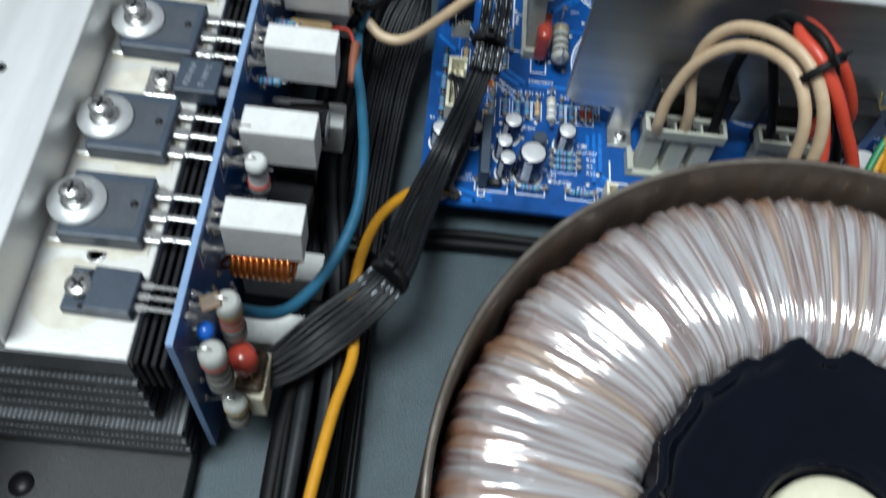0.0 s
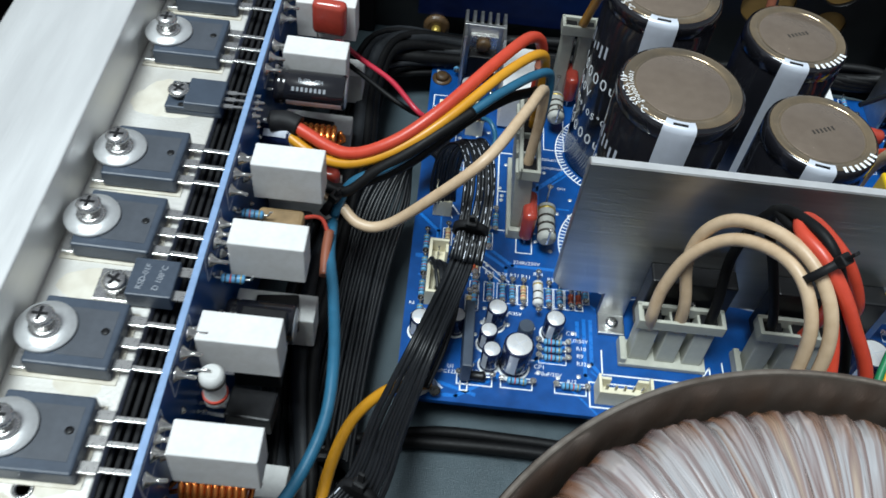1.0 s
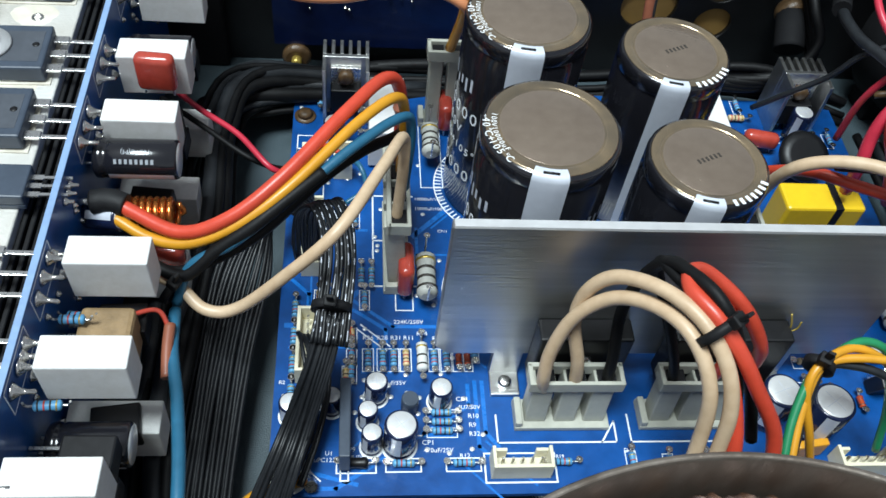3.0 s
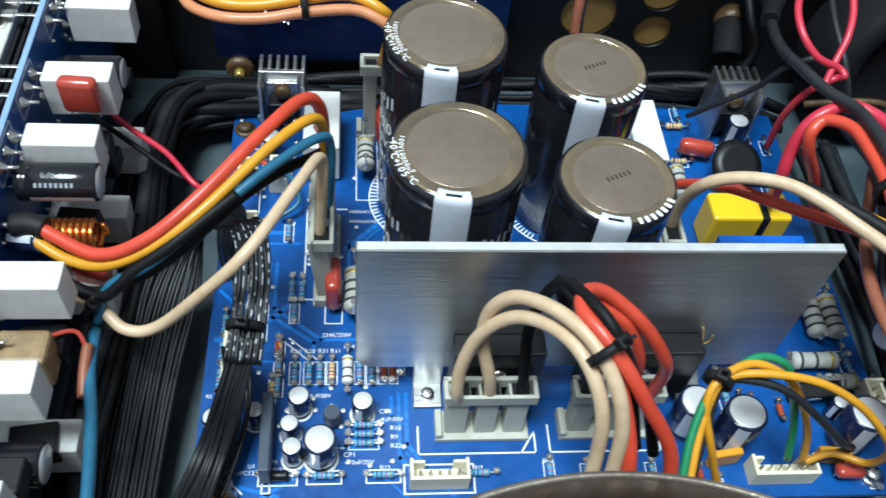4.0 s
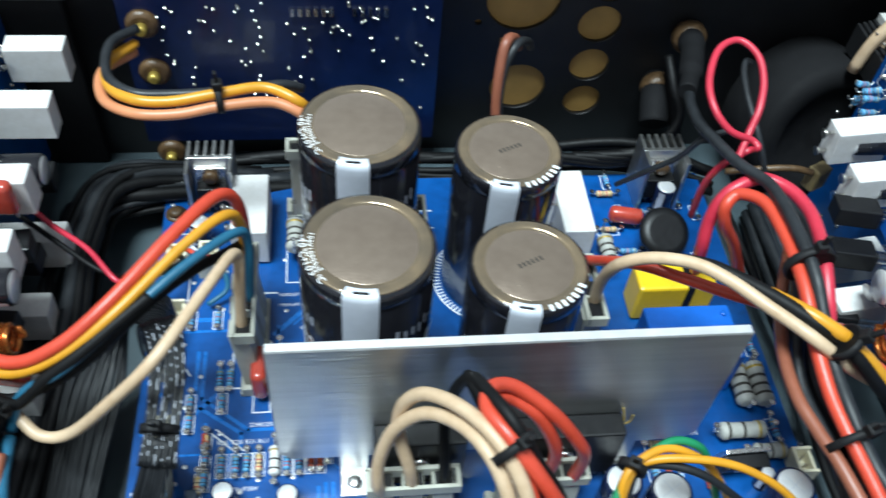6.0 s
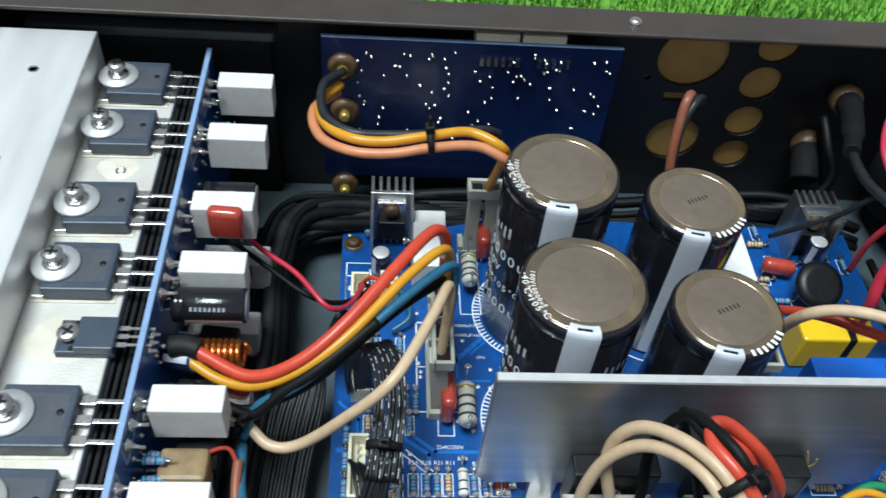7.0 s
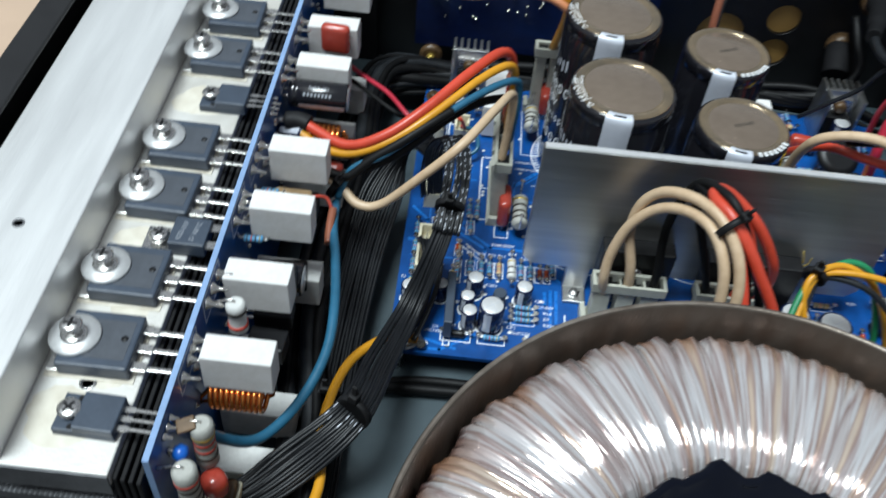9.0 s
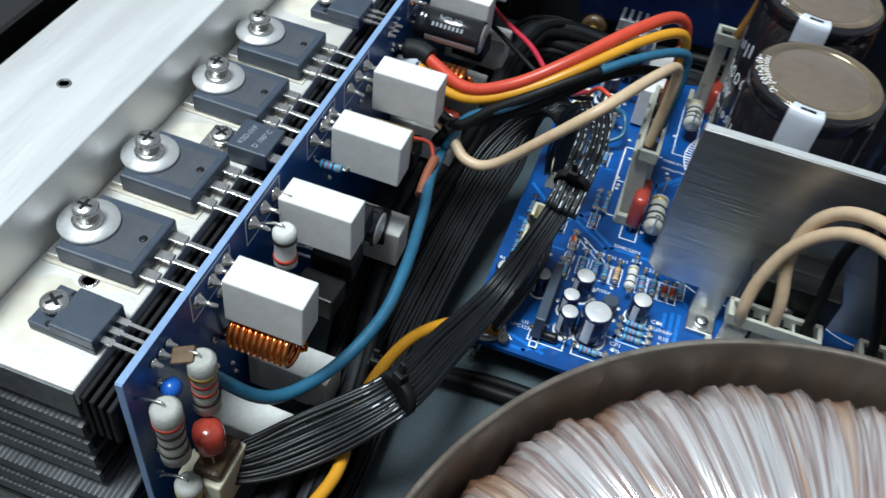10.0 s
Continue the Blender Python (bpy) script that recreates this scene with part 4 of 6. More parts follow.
# ---- print on the board ----
for body, x, y, s in (("R26", -17, 9.2, 2.5), ("R28", -13, 9.2, 2.5), ("R31", -9.2, 9.2, 2.5), ("R11", -5.6, 9.2, 2.5), ("R14", -1.8, 10.6, 2.5), ("R21", 2.6, 9.0, 2.5), ("CP4", 8.2, -10.2, 2.5), ("4U7/50V", 10, -12.6, 2.2), ("R10", 11, -15.2, 2.4), ("R9", 10.6, -17.8, 2.4), ("R32", 11, -20.4, 2.4), ("CP1", -1.4, -22.8, 2.5), ("470uF/25V", 1.2, -25.0, 2.3), ("U1", -27, -25.6, 2.2), ("uPC1237", -27.6, -27.4, 2.2), ("100uF/35V", -10.5, -5.2, 2.2), ("CP9", -21.8, -24.6, 2.4), ("4U7/50V", -19, -26.6, 1.8), ("224K/250V", -5.5, 14.5, 2.4), ("R34", -0.4, 38, 1.8), ("CP11", 6, 48, 1.8), ("R16", -8, -26.5, 1.8), ("R19", 33, -27, 1.8), ("R2", -40, -5, 2.0), ("R5", -29, 14, 1.8)):
    lettering(body, s * 0.78, board, at(x, y, 12.02))
for y in (57, 61):
    lettering("10000uF/100V", 1.7, board, at(2.5, y, 12.02))
silk([(-15.5, 27, -15.5, 62), (-15.5, 27, -3, 27), (-15.5, 62, -3, 62), (-15.5, 44, -12, 44)], 0.5)
rect(-9, 18.5, -4, 34)
silk([(-9.3, -20.8, -3, -20.8)])
silk([(17, -23, 49, -23), (17, -23, 17, -15), (49, -23, 49, -17), (49, -17, 45, -23)], 0.45)
silk([(53, -23, 84, -23), (53, -23, 53, -15), (84, -23, 84, -17)], 0.45)
rect(13, -34, 31.5, -26, 0.45)
rect(-25, -31, -15, -27)
rect(-12.5, -30.8, -3.5, -27.2)
rect(3, -30.8, 12, -27.2)
for x in (-17, -13, -10, -6.6, 1.2, 4.6, 8, 10.4):
    rect(x - 1.5, -1.6, x + 1.5, 5.6, 0.25)
for y in (-14.7, -17.4, -20):
    rect(-1.6, y - 1.35, 6.4, y + 1.35, 0.25)
rect(-24, -33, -22, 0, 0.4)
rect(-40, 70, -30, 82, 0.45)
rect(-40, 60, -31, 88, 0.35)
rect(0, 66, 7, 94, 0.3)
silk([(88, 20, 88, 60), (88, 60, 97, 60), (46, 88, 50, 88), (46, 88, 46, 96), (46, 96, 50, 96)], 0.45)
silk([(-36, 40, -30, 30), (-34, 42, -28, 32), (-20, 12, -12, 5), (-19, 13.5, -11, 6.5), (-38, -24, -29, -33)], 0.4)
for x, y in ((-21.5, 9), (-21.5, 4), (-21.5, -2), (-27, 22), (-27, 16), (12.5, 4.5), (-31, 22), (-29, 52), (-21, 52), (-18, 22), (62, -30), (72, -30), (80, -30), (52, -29), (98, -35), (142, -32), (133, 60), (141, 70), (116, 108), (146, 92)):
    rect(x - 1.4, y - 3.4, x + 1.4, y + 3.4, 0.25)
    axial(x, y, 4.6, 0.9, BL if int(x * 7 + y) % 3 else BE, (K, R, G), "y", label="small banded resistor lying on the board", group="small resistors")
for x, y in ((93, -31), (110, -9), (121, -12), (147, -14)):
    axial(x, y, 3.6, 0.95, M_GLASS, (K,), "y", name="diode", label="small red glass diode on the board", group="glass diodes", category="diode")
film_capacitor(134, -31.6, 12, 8, 3.6, 4.4, 88)
for body, x, y, s in (("D12", 52, -25.5, 2.2), ("C12", 136, -27.5, 2.2), ("R13", 66, -34.5, 2.0), ("R12", 8.0, -26.6, 2.2), ("R3", -19, 36.5, 2.0), ("R1", -16, 36.5, 2.0), ("C8", -6.5, 37, 2.0)):
    lettering(body, s * 0.8, board, at(x, y, 12.02))
for cx, cy, rr in ((24.5, 24.5, 20), (24, 67, 20), (65.8, 24, 18.5), (66.4, 65.5, 18.5)):
    bm = B()
    lathe(bm, [(rr, 12.0), (rr, 12.04), (rr - 0.4, 12.05)], 64, at(cx, cy, 0), cap=False)
    for k in range(26):
        a = radians(125 + k * 4.4)
        c_, s_ = math.cos(a), math.sin(a)
        box(bm, rr - 2.4, rr - 0.3, -0.22, 0.22, 12.0, 12.04, m=at(cx, cy, 0, 0, 0, math.degrees(a)))
    part("printed_ring", bm, M_SILK, board)
q = random.Random(9)
for x0, y0, pts in ((-40, 30, [(-40, 30), (-34, 24), (-34, -30), (-20, -34)]), (0, 0, [(-26, 40), (-26, 22), (-12, 12), (-12, 8)]), (0, 0, [(-24, 40), (-24, 24), (-10, 13), (10, 13)]), (0, 0, [(12, -5), (12, -24), (16, -28)]), (0, 0, [(14, -5), (14, -20), (17, -24)]), (0, 0, [(10, -6), (10, -12), (-25, -35), (-36, -35)])):
    track(pts, 1.1)
for i in range(22):
    x, y = q.uniform(-40, 14), q.uniform(-34, 60)
    d = q.choice(((1, 0), (0, 1), (0.7, 0.7), (0.7, -0.7)))
    n = q.uniform(6, 18)
    track([(x, y), (min(148, x + d[0] * n), y + d[1] * n)], q.choice((0.6, 0.9, 1.6)))
for i in range(90):
    x, y = q.uniform(-40, 15), q.uniform(-34, 108)
    part("solder_pad", turned([(0.75, 12.0), (0.6, 12.12), (0.2, 12.2)], 8, at(x, y, 0)), M_CANTOP, board)

# ---- toroidal transformer ----
tor = thing("toroidal_transformer", "toroidal transformer with film-wrapped copper windings in a steel band", "transformer", m=at(49.8, -140, 0))
bm = B()
lathe(bm, [(83.2, 4), (85.6, 4), (85.6, 73.2), (85.2, 74), (84.0, 74), (83.6, 73.4), (83.2, 4)], 128, cap=False)
part("steel_band", bm, M_BAND, tor, "rusty brown steel band")
bm = B()
lathe(bm, [(84.05, 73.95), (84.1, 74.12), (85.15, 74.12), (85.3, 73.9)], 128, cap=False)
part("cut_edge", bm, mat("worn_steel_edge", (0.34, 0.30, 0.26), 0.35, 0.8, 0.3, 160, 0.3, 600, other=(0.12, 0.085, 0.06)), tor, "worn bright cut edge")


def film_material(name, color, rough):
    m = bpy.data.materials.new(name)
    m.use_nodes = True
    n, l = m.node_tree.nodes, m.node_tree.links
    b = n["Principled BSDF"]
    co = n.new("ShaderNodeTexCoord")
    info = n.new("ShaderNodeObjectInfo")
    mp = n.new("ShaderNodeMapping")
    mp.inputs["Scale"].default_value = (0.07, 0.75, 1)
    l.new(co.outputs["UV"], mp.inputs[0])
    nz = n.new("ShaderNodeTexNoise")
    nz.inputs["Scale"].default_value, nz.inputs["Detail"].default_value = 1.0, 3
    l.new(mp.outputs[0], nz.inputs["Vector"])
    add = n.new("ShaderNodeMath")
    add.operation = "MULTIPLY_ADD"
    add.inputs[1].default_value, add.inputs[2].default_value = 0.16, -0.07
    l.new(info.outputs["Random"], add.inputs[0])
    sm = n.new("ShaderNodeMath")
    sm.operation = "ADD"
    l.new(nz.outputs[0], sm.inputs[0]), l.new(add.outputs[0], sm.inputs[1])
    ramp = n.new("ShaderNodeValToRGB")
    e = ramp.color_ramp.elements
    e[0].position, e[0].color = 0.14, (0.26, 0.13, 0.10, 1)
    e[1].position, e[1].color = 0.92, (0.74, 0.74, 0.76, 1)
    # mauve steps put the shade between pleats into the streaked colour
    for at_, col in ((0.27, color), (0.33, (0.60, 0.46, 0.38)), (0.39, (0.76, 0.73, 0.73)), (0.45, (0.40, 0.29, 0.27)), (0.50, (0.66, 0.60, 0.59)), (0.57, (0.80, 0.79, 0.80)), (0.63, (0.44, 0.32, 0.29)), (0.70, (0.74, 0.59, 0.46))):
        x = ramp.color_ramp.elements.new(at_)
        x.color = (*col, 1)
    l.new(sm.outputs[0], ramp.inputs[0])
    # copper-orange patches paint a warm glint along the outer shoulder
    sep = n.new("ShaderNodeSeparateXYZ")
    l.new(co.outputs["UV"], sep.inputs[0])
    glint_zone = n.new("ShaderNodeMapRange")
    glint_zone.inputs["From Min"].default_value, glint_zone.inputs["From Max"].default_value = 4.2, 1.5
    l.new(sep.outputs[0], glint_zone.inputs[0])
    glint_patches = n.new("ShaderNodeMapRange")
    glint_patches.inputs["From Min"].default_value, glint_patches.inputs["From Max"].default_value = 0.45, 0.54
    l.new(nz.outputs[0], glint_patches.inputs[0])
    amount = n.new("ShaderNodeMath")
    amount.operation = "MULTIPLY"
    l.new(glint_zone.outputs[0], amount.inputs[0]), l.new(glint_patches.outputs[0], amount.inputs[1])
    bare = n.new("ShaderNodeMix")
    bare.data_type = "RGBA"
    bare.inputs["B"].default_value = (0.50, 0.24, 0.13, 1)
    l.new(amount.outputs[0], bare.inputs["Factor"]), l.new(ramp.outputs[0], bare.inputs["A"])
    # dark red in ragged patches towards the very rim
    rim_zone = n.new("ShaderNodeMapRange")
    rim_zone.inputs["From Min"].default_value, rim_zone.inputs["From Max"].default_value = 2.5, 1.4
    l.new(sep.outputs[0], rim_zone.inputs[0])
    rim_patches = n.new("ShaderNodeMath")
    rim_patches.operation = "MULTIPLY"
    ragged = n.new("ShaderNodeMapRange")
    ragged.inputs["From Min"].default_value, ragged.inputs["From Max"].default_value = 0.62, 0.40
    l.new(nz.outputs[0], ragged.inputs[0]), l.new(rim_zone.outputs[0], rim_patches.inputs[0]), l.new(ragged.outputs[0], rim_patches.inputs[1])
    rim = n.new("ShaderNodeMix")
    rim.data_type = "RGBA"
    rim.inputs["B"].default_value = (0.16, 0.040, 0.034, 1)
    l.new(rim_patches.outputs[0], rim.inputs["Factor"]), l.new(bare.outputs["Result"], rim.inputs["A"])
    l.new(rim.outputs["Result"], b.inputs["Base Color"])
    b.inputs["Metallic"].default_value = 0.6
    b.inputs["Roughness"].default_value = rough
    b.inputs["Coat Weight"].default_value = 0.7
    b.inputs["Coat Roughness"].default_value = 0.07
    wide = n.new("ShaderNodeTexNoise")
    wide.inputs["Scale"].default_value, wide.inputs["Detail"].default_value, wide.inputs["Distortion"].default_value = 1.0, 2, 0.9
    mq = n.new("ShaderNodeMapping")
    mq.inputs["Scale"].default_value = (0.22, 1.4, 1)
    l.new(co.outputs["UV"], mq.inputs[0]), l.new(mq.outputs[0], wide.inputs["Vector"])
    both = n.new("ShaderNodeMath")
    both.operation = "MULTIPLY_ADD"
    both.inputs[1].default_value = 2.2
    l.new(wide.outputs[0], both.inputs[0]), l.new(nz.outputs[0], both.inputs[2])
    bp = n.new("ShaderNodeBump")
    bp.inputs["Strength"].default_value, bp.inputs["Distance"].default_value = 0.6, 0.0009
    l.new(both.outputs[0], bp.inputs["Height"]), l.new(bp.outputs[0], b.inputs["Normal"]), l.new(bp.outputs[0], b.inputs["Coat Normal"])
    return m


M_FILM = film_material("film_over_copper", (0.44, 0.26, 0.21), 0.15)


def pleat(a, u):
    """Height in mm of the drawn film at angle a and way u across the top: long folds towards the hole, crumpled at the rim."""
    c, d = math.cos(a), math.sin(a)
    wide = 1 - abs(noise.noise(Vector((c * 11, d * 11, u * 0.08)))) * 2.4
    fold = 1 - abs(noise.noise(Vector((c * 19 + 40, d * 19, u * 0.10)))) * 2.6
    fine = noise.noise(Vector((c * 46, d * 46 + 20, u * 0.22)))
    crumple = noise.noise(Vector((c * 55, d * 55, u * 1.6 + 9))) * max(0.0, 1 - abs(u - 2.4) / 2.2)
    return 1.25 * wide + 0.5 * fold + 0.3 * fine + 1.0 * crumple


RING = [(80.6, 40), (81.0, 58), (80.2, 62.4), (78.4, 65.2), (75.6, 67.0), (72, 68.0), (67, 68.6), (62, 68.8), (57, 68.6), (52, 68.0), (47.5, 66.8), (44, 64.8), (41.5, 61.5), (40, 56), (39, 46), (38.5, 36)]


def winding_mesh(k, n, cols):
    """One bundle of turns under the film: a slice of the ring."""
    bm = B()
    rows = []
    for i, (r, z) in enumerate(RING):
        p, q_ = RING[max(0, i - 1)], RING[min(len(RING) - 1, i + 1)]
        dr, dz = q_[0] - p[0], q_[1] - p[1]
        ln = math.hypot(dr, dz)
        row = []
        for c in range(cols + 1):
            a = 2 * math.pi * (k + c / cols) / n
            h = pleat(a, i * 11 / 15) * (0.55 + 0.45 * r / 80)
            rr, zz = r + h * dz / ln, z - h * dr / ln
            row.append(bm.verts.new((rr * MM * math.cos(a), rr * MM * math.sin(a), zz * MM)))
        rows.append(row)
    uv = bm.loops.layers.uv.new("UVMap")
    for i, (a, b) in enumerate(zip(rows, rows[1:])):
        for c in range(cols):
            f = bm.faces.new((a[c], a[c + 1], b[c + 1], b[c]))
            f.smooth = True
            for loop, (du, dv) in zip(f.loops, ((0, 0), (0, 1), (1, 1), (1, 0))):
                loop[uv].uv = ((i + du) * 11 / 15, (k + (c + dv) / cols) * 120 / n)
    return finish("winding", bm, M_FILM)


for k in range(90):
    part("winding", winding_mesh(k, 90, 12), M_FILM, tor)
bm = B()
prof = [(40, 6), (79, 6), (78.5, 52), (72, 62), (62, 64.5), (50, 63.5), (43, 58), (41, 40), (40, 6)]
lathe(bm, prof, 96, cap=False)
part("winding_core", bm, M_FILM, tor)
# black resin with an uneven overlapping edge
bm = B()
n = 96
q = random.Random(12)
rows = []
jag = [q.uniform(-0.5, 0.5) + 0.6 * math.sin(i * 1.25) + (1.5 if i % 23 in (3, 4) else 0) for i in range(n)]
for r, z in ((41.6, 60.5), (41.0, 64.4), (40.4, 65.8), (39.4, 66.2), (38.2, 65.4), (37.2, 63.6), (35, 62.6), (28, 61.8), (20, 61.0), (16.5, 60), (16, 20)):
    rows.append([bm.verts.new(((r + (1.3 * jag[i] if r > 38 else 0)) * MM * math.cos(2 * math.pi * i / n), (r + (1.3 * jag[i] if r > 38 else 0)) * MM * math.sin(2 * math.pi * i / n), (z + (0.5 * jag[i] if r > 38 else 0)) * MM)) for i in range(n)])
for a, b in zip(rows, rows[1:]):
    for i in range(n):
        bm.faces.new((a[i], a[(i + 1) % n], b[(i + 1) % n], b[i])).smooth = True
part("potting", bm, M_POT, tor, "glossy black potting resin")
part("centre_bush", turned([(4, 40), (15, 40), (15, 58), (14, 59), (4.2, 59), (4, 52)], 48), M_IVORY, tor, "ivory centre bush")
part("centre_bolt", turned([(3.8, 0), (3.8, 57), (3.2, 58)], 24), M_STEEL, tor)


# ---- cables ----
def cable(name, points, r, material, label, category="cable", group="", sides=10, steps=8):
    return solid(name, swept(points, r, sides, steps), material, label, category, group)


def tie(points_centre, r, axis, label="black cable tie round the wires"):
    """A small strap ring with its head and tail."""
    t = thing("cable_tie", label, "cable tie", "cable ties")
    x, y, z = points_centre
    part("strap", turned([(r, -1.0), (r + 0.6, -1.0), (r + 0.6, 1.0), (r, 1.0), (r, -1.0)], 20), M_RIDGE, t)
    part("head", boxed(r, r + 2.8, -1.5, 1.5, -1.4, 1.4, 0.4), M_RIDGE, t)
    part("tail", boxed(r + 2.6, r + 6, -0.8, 0.8, -0.4, 0.4, 0.2), M_RIDGE, t)
    rot = Vector(axis).to_track_quat("Z", "X").to_matrix().to_4x4()
    t.matrix_basis = at(x, y, z) @ rot
    return t


OUT = "speaker output wires to the tall plug"
cable("red_wire", [(-79, 19, 58), (-74, 16, 57), (-62, 10, 57), (-50, 11, 62), (-38, 19, 68), (-24, 36, 72.5), (-14, 50, 71.5), (-9.5, 54, 63), (-9, 54.5, 40)], 1.75, M_RED, "thick red insulated wire arching to the plug", group=OUT)
cable("yellow_wire", [(-79, 16, 55), (-70, 11, 53.5), (-60, 8.4, 55), (-48, 10.4, 60.5), (-36, 17.6, 66.5), (-21, 34, 71), (-11.5, 44, 70.5), (-8.6, 47, 62), (-8.6, 46.5, 40)], 1.45, M_ORANGE, "thick yellow insulated wire arching to the plug", group=OUT)
cable("blue_wire", [(-64, 0, 42), (-60, 4.5, 51), (-50, 7, 57), (-38, 14, 63.5), (-22, 28.5, 68), (-10, 41, 66.5), (-6.8, 43.5, 60), (-8, 38.5, 40)], 1.35, M_BLUE, "thick blue insulated wire arching to the plug", group=OUT)
cable("cream_wire", [(-80, 9, 48), (-65, 4, 45), (-57, -2, 42.5), (-49, -3, 44.5), (-37, -3, 58), (-25, 1, 70), (-15, 20, 70.5), (-9.3, 36, 64.5), (-9, 33, 55), (-10, 30, 39)], 1.55, M_TAN, "thick cream insulated wire sagging to the plug", group=OUT)
cable("black_wire", [(-79, 12, 50), (-66, 6, 47), (-56, 7, 50), (-44, 11, 56), (-30, 22, 63), (-20, 32, 63), (-12, 42, 58), (-9, 50, 52)], 1.5, M_RUBBER, "thick black insulated wire arching to the plug", group=OUT)
cable("black_sleeve", [(-72, 8, 49), (-62, 3.2, 49), (-54, 6, 55), (-45, 9.6, 60.4), (-36, 15.6, 64.6), (-29, 21.5, 66.6)], 1.65, M_RUBBER, "black sleeve over the lower part of the blue wire", group=OUT)
cable("brown_wire", [(-10, 50, 62), (-8.4, 51, 55), (-9.2, 51, 40)], 1.7, M_BROWN, "brown insulated wire end in the plug", group=OUT)
tie((-65, 2, 44.5), 3.0, (1, -0.6, -0.4))

cable("blue_wire", [(-86, -99, 59), (-78, -99, 54), (-70, -93, 44), (-62, -80, 42), (-57, -64, 44), (-57, -48, 46), (-60, -28, 44), (-63, -14, 43), (-64, -2, 42)], 1.5, M_BLUE, "thick blue wire looping along the upright board", group="blue wires")
sl = thing("wire_sleeve", "amber heat-shrink sleeve over a thin red wire", "wire sleeve")
part("sleeve", swept([(-64, -8, 45), (-64, -14, 44), (-63.5, -21, 42.5)], 1.35, 10), M_BROWN, sl)
part("wire", swept([(-82, -13, 48), (-74, -10, 50), (-67, -6, 48), (-64, -9, 45)], 0.6, 8), M_REDFILM, sl)
cable("yellow_wire", [(-33, -34, 15), (-38, -37, 19), (-45, -42, 22), (-52, -53, 25), (-55.5, -68, 27), (-56, -82, 27), (-54, -95, 26), (-57, -112, 27), (-60, -140, 27), (-61, -175, 24)], 1.55, M_ORANGE, "thick yellow wire running along the chassis floor", group="yellow wires")


def ribbon(name, points, n, pitch, r, material, label, side=(1, 0, 0), marks=False, group="black ribbon cables", twist=None, squeeze=None):
    t = thing(name, label, "ribbon cable", group)
    qq = random.Random(len(points) * 31 + n)
    line = [Vector(p) for p in points]
    for k in range(n):
        off, pts = (k - (n - 1) / 2) * pitch, []
        for i, p in enumerate(line):
            tg = (line[min(i + 1, len(line) - 1)] - line[max(0, i - 1)]).normalized()
            s = Vector(twist[i] if twist else side)
            s = (s - tg * s.dot(tg)).normalized()
            pts.append(p + s * off * (squeeze[i] if squeeze else 1) + Vector((qq.uniform(-0.3, 0.3), qq.uniform(-0.3, 0.3), qq.uniform(-0.35, 0.35))))
        st = part("strand", swept(pts, r, 6, 6), material, t)
        if marks and k % 2 == 0:
            fine = spline(pts, 14)
            i = int(len(fine) * marks) + qq.randrange(6)
            bm = B()
            while i < len(fine) - 4:
                # short dashes are print, the longer ones paint reflections along the strand
                w = qq.choice((1, 1, 2, 4))
                tube(bm, [fine[i + j] + Vector((0, -0.08, 0.26)) for j in range(min(w + 1, len(fine) - i))], r * 0.42, 6, 2)
                i += w + qq.choice((2, 2, 4))
            part("print_and_glint", bm, M_STRIPE, st)
    return t


# ribbon from the lower board corner over the floor to the main board, tied twice
ribbon("ribbon_cable", [(-82, -104, 28), (-73, -103, 30), (-62, -93, 32), (-47, -79, 39.5), (-42, -55, 31), (-36, -31, 26), (-30, -18, 40), (-26.5, -8, 49)], 13, 0.95, 0.62, M_RIBBON, "flat dark ribbon cable tied in the middle", marks=0.25, twist=[(0, 0.6, 0.8), (0, 0.7, 0.7), (-0.5, 0.6, 0.6), (-0.7, 0.4, 0.3), (-0.9, 0.2, 0.2), (-1, 0.2, 0.1), (-1, 0, 0), (-1, 0, 0)], squeeze=[0.6, 0.8, 1.0, 0.8, 0.75, 0.6, 0.5, 0.45])
ribbon("ribbon_cable", [(-27, -14, 46), (-26, -6, 50), (-25, 5, 54), (-26, 14, 56), (-29, 22, 55), (-33, 28, 44), (-34, 30, 30), (-33.5, 31, 18)], 11, 0.78, 0.5, M_RIBBON, "flat dark ribbon cable with white printed marks and painted glints", marks=0.01, side=(1, 0.25, 0))
ribbon("ribbon_cable", [(-33.5, 44, 18), (-34, 44, 27), (-38, 43, 32), (-45, 38, 31), (-51, 25, 24), (-55, 5, 17), (-57, -20, 13), (-58, -50, 10), (-58, -90, 7), (-58, -150, 5)], 14, 1.05, 0.65, M_RIBBON, "wide dark ribbon cable dropping beside the board", twist=[(0, 1, 0), (0, 1, 0), (0.2, 1, 0), (0.5, 0.8, 0), (0.8, 0.5, 0), (1, 0.1, 0), (1, 0, 0), (1, 0, 0), (1, 0, 0), (1, 0, 0)])
ribbon("ribbon_cable", [(-33.5, 5, 18), (-33, 2, 24), (-31, -4, 27), (-30, -14, 24), (-32, -24, 20), (-36, -36, 18)], 7, 0.95, 0.6, M_RIBBON, "narrow dark ribbon cable leaving a header", side=(0.9, -0.4, 0))
tie((-47, -79, 39.5), 5.0, (0.45, 0.9, -0.1))
tie((-26.5, -6, 49.5), 4.3, (0.1, 1, 0.35))
tie((-58, -62, 16), 6.0, (0, 1, 0))

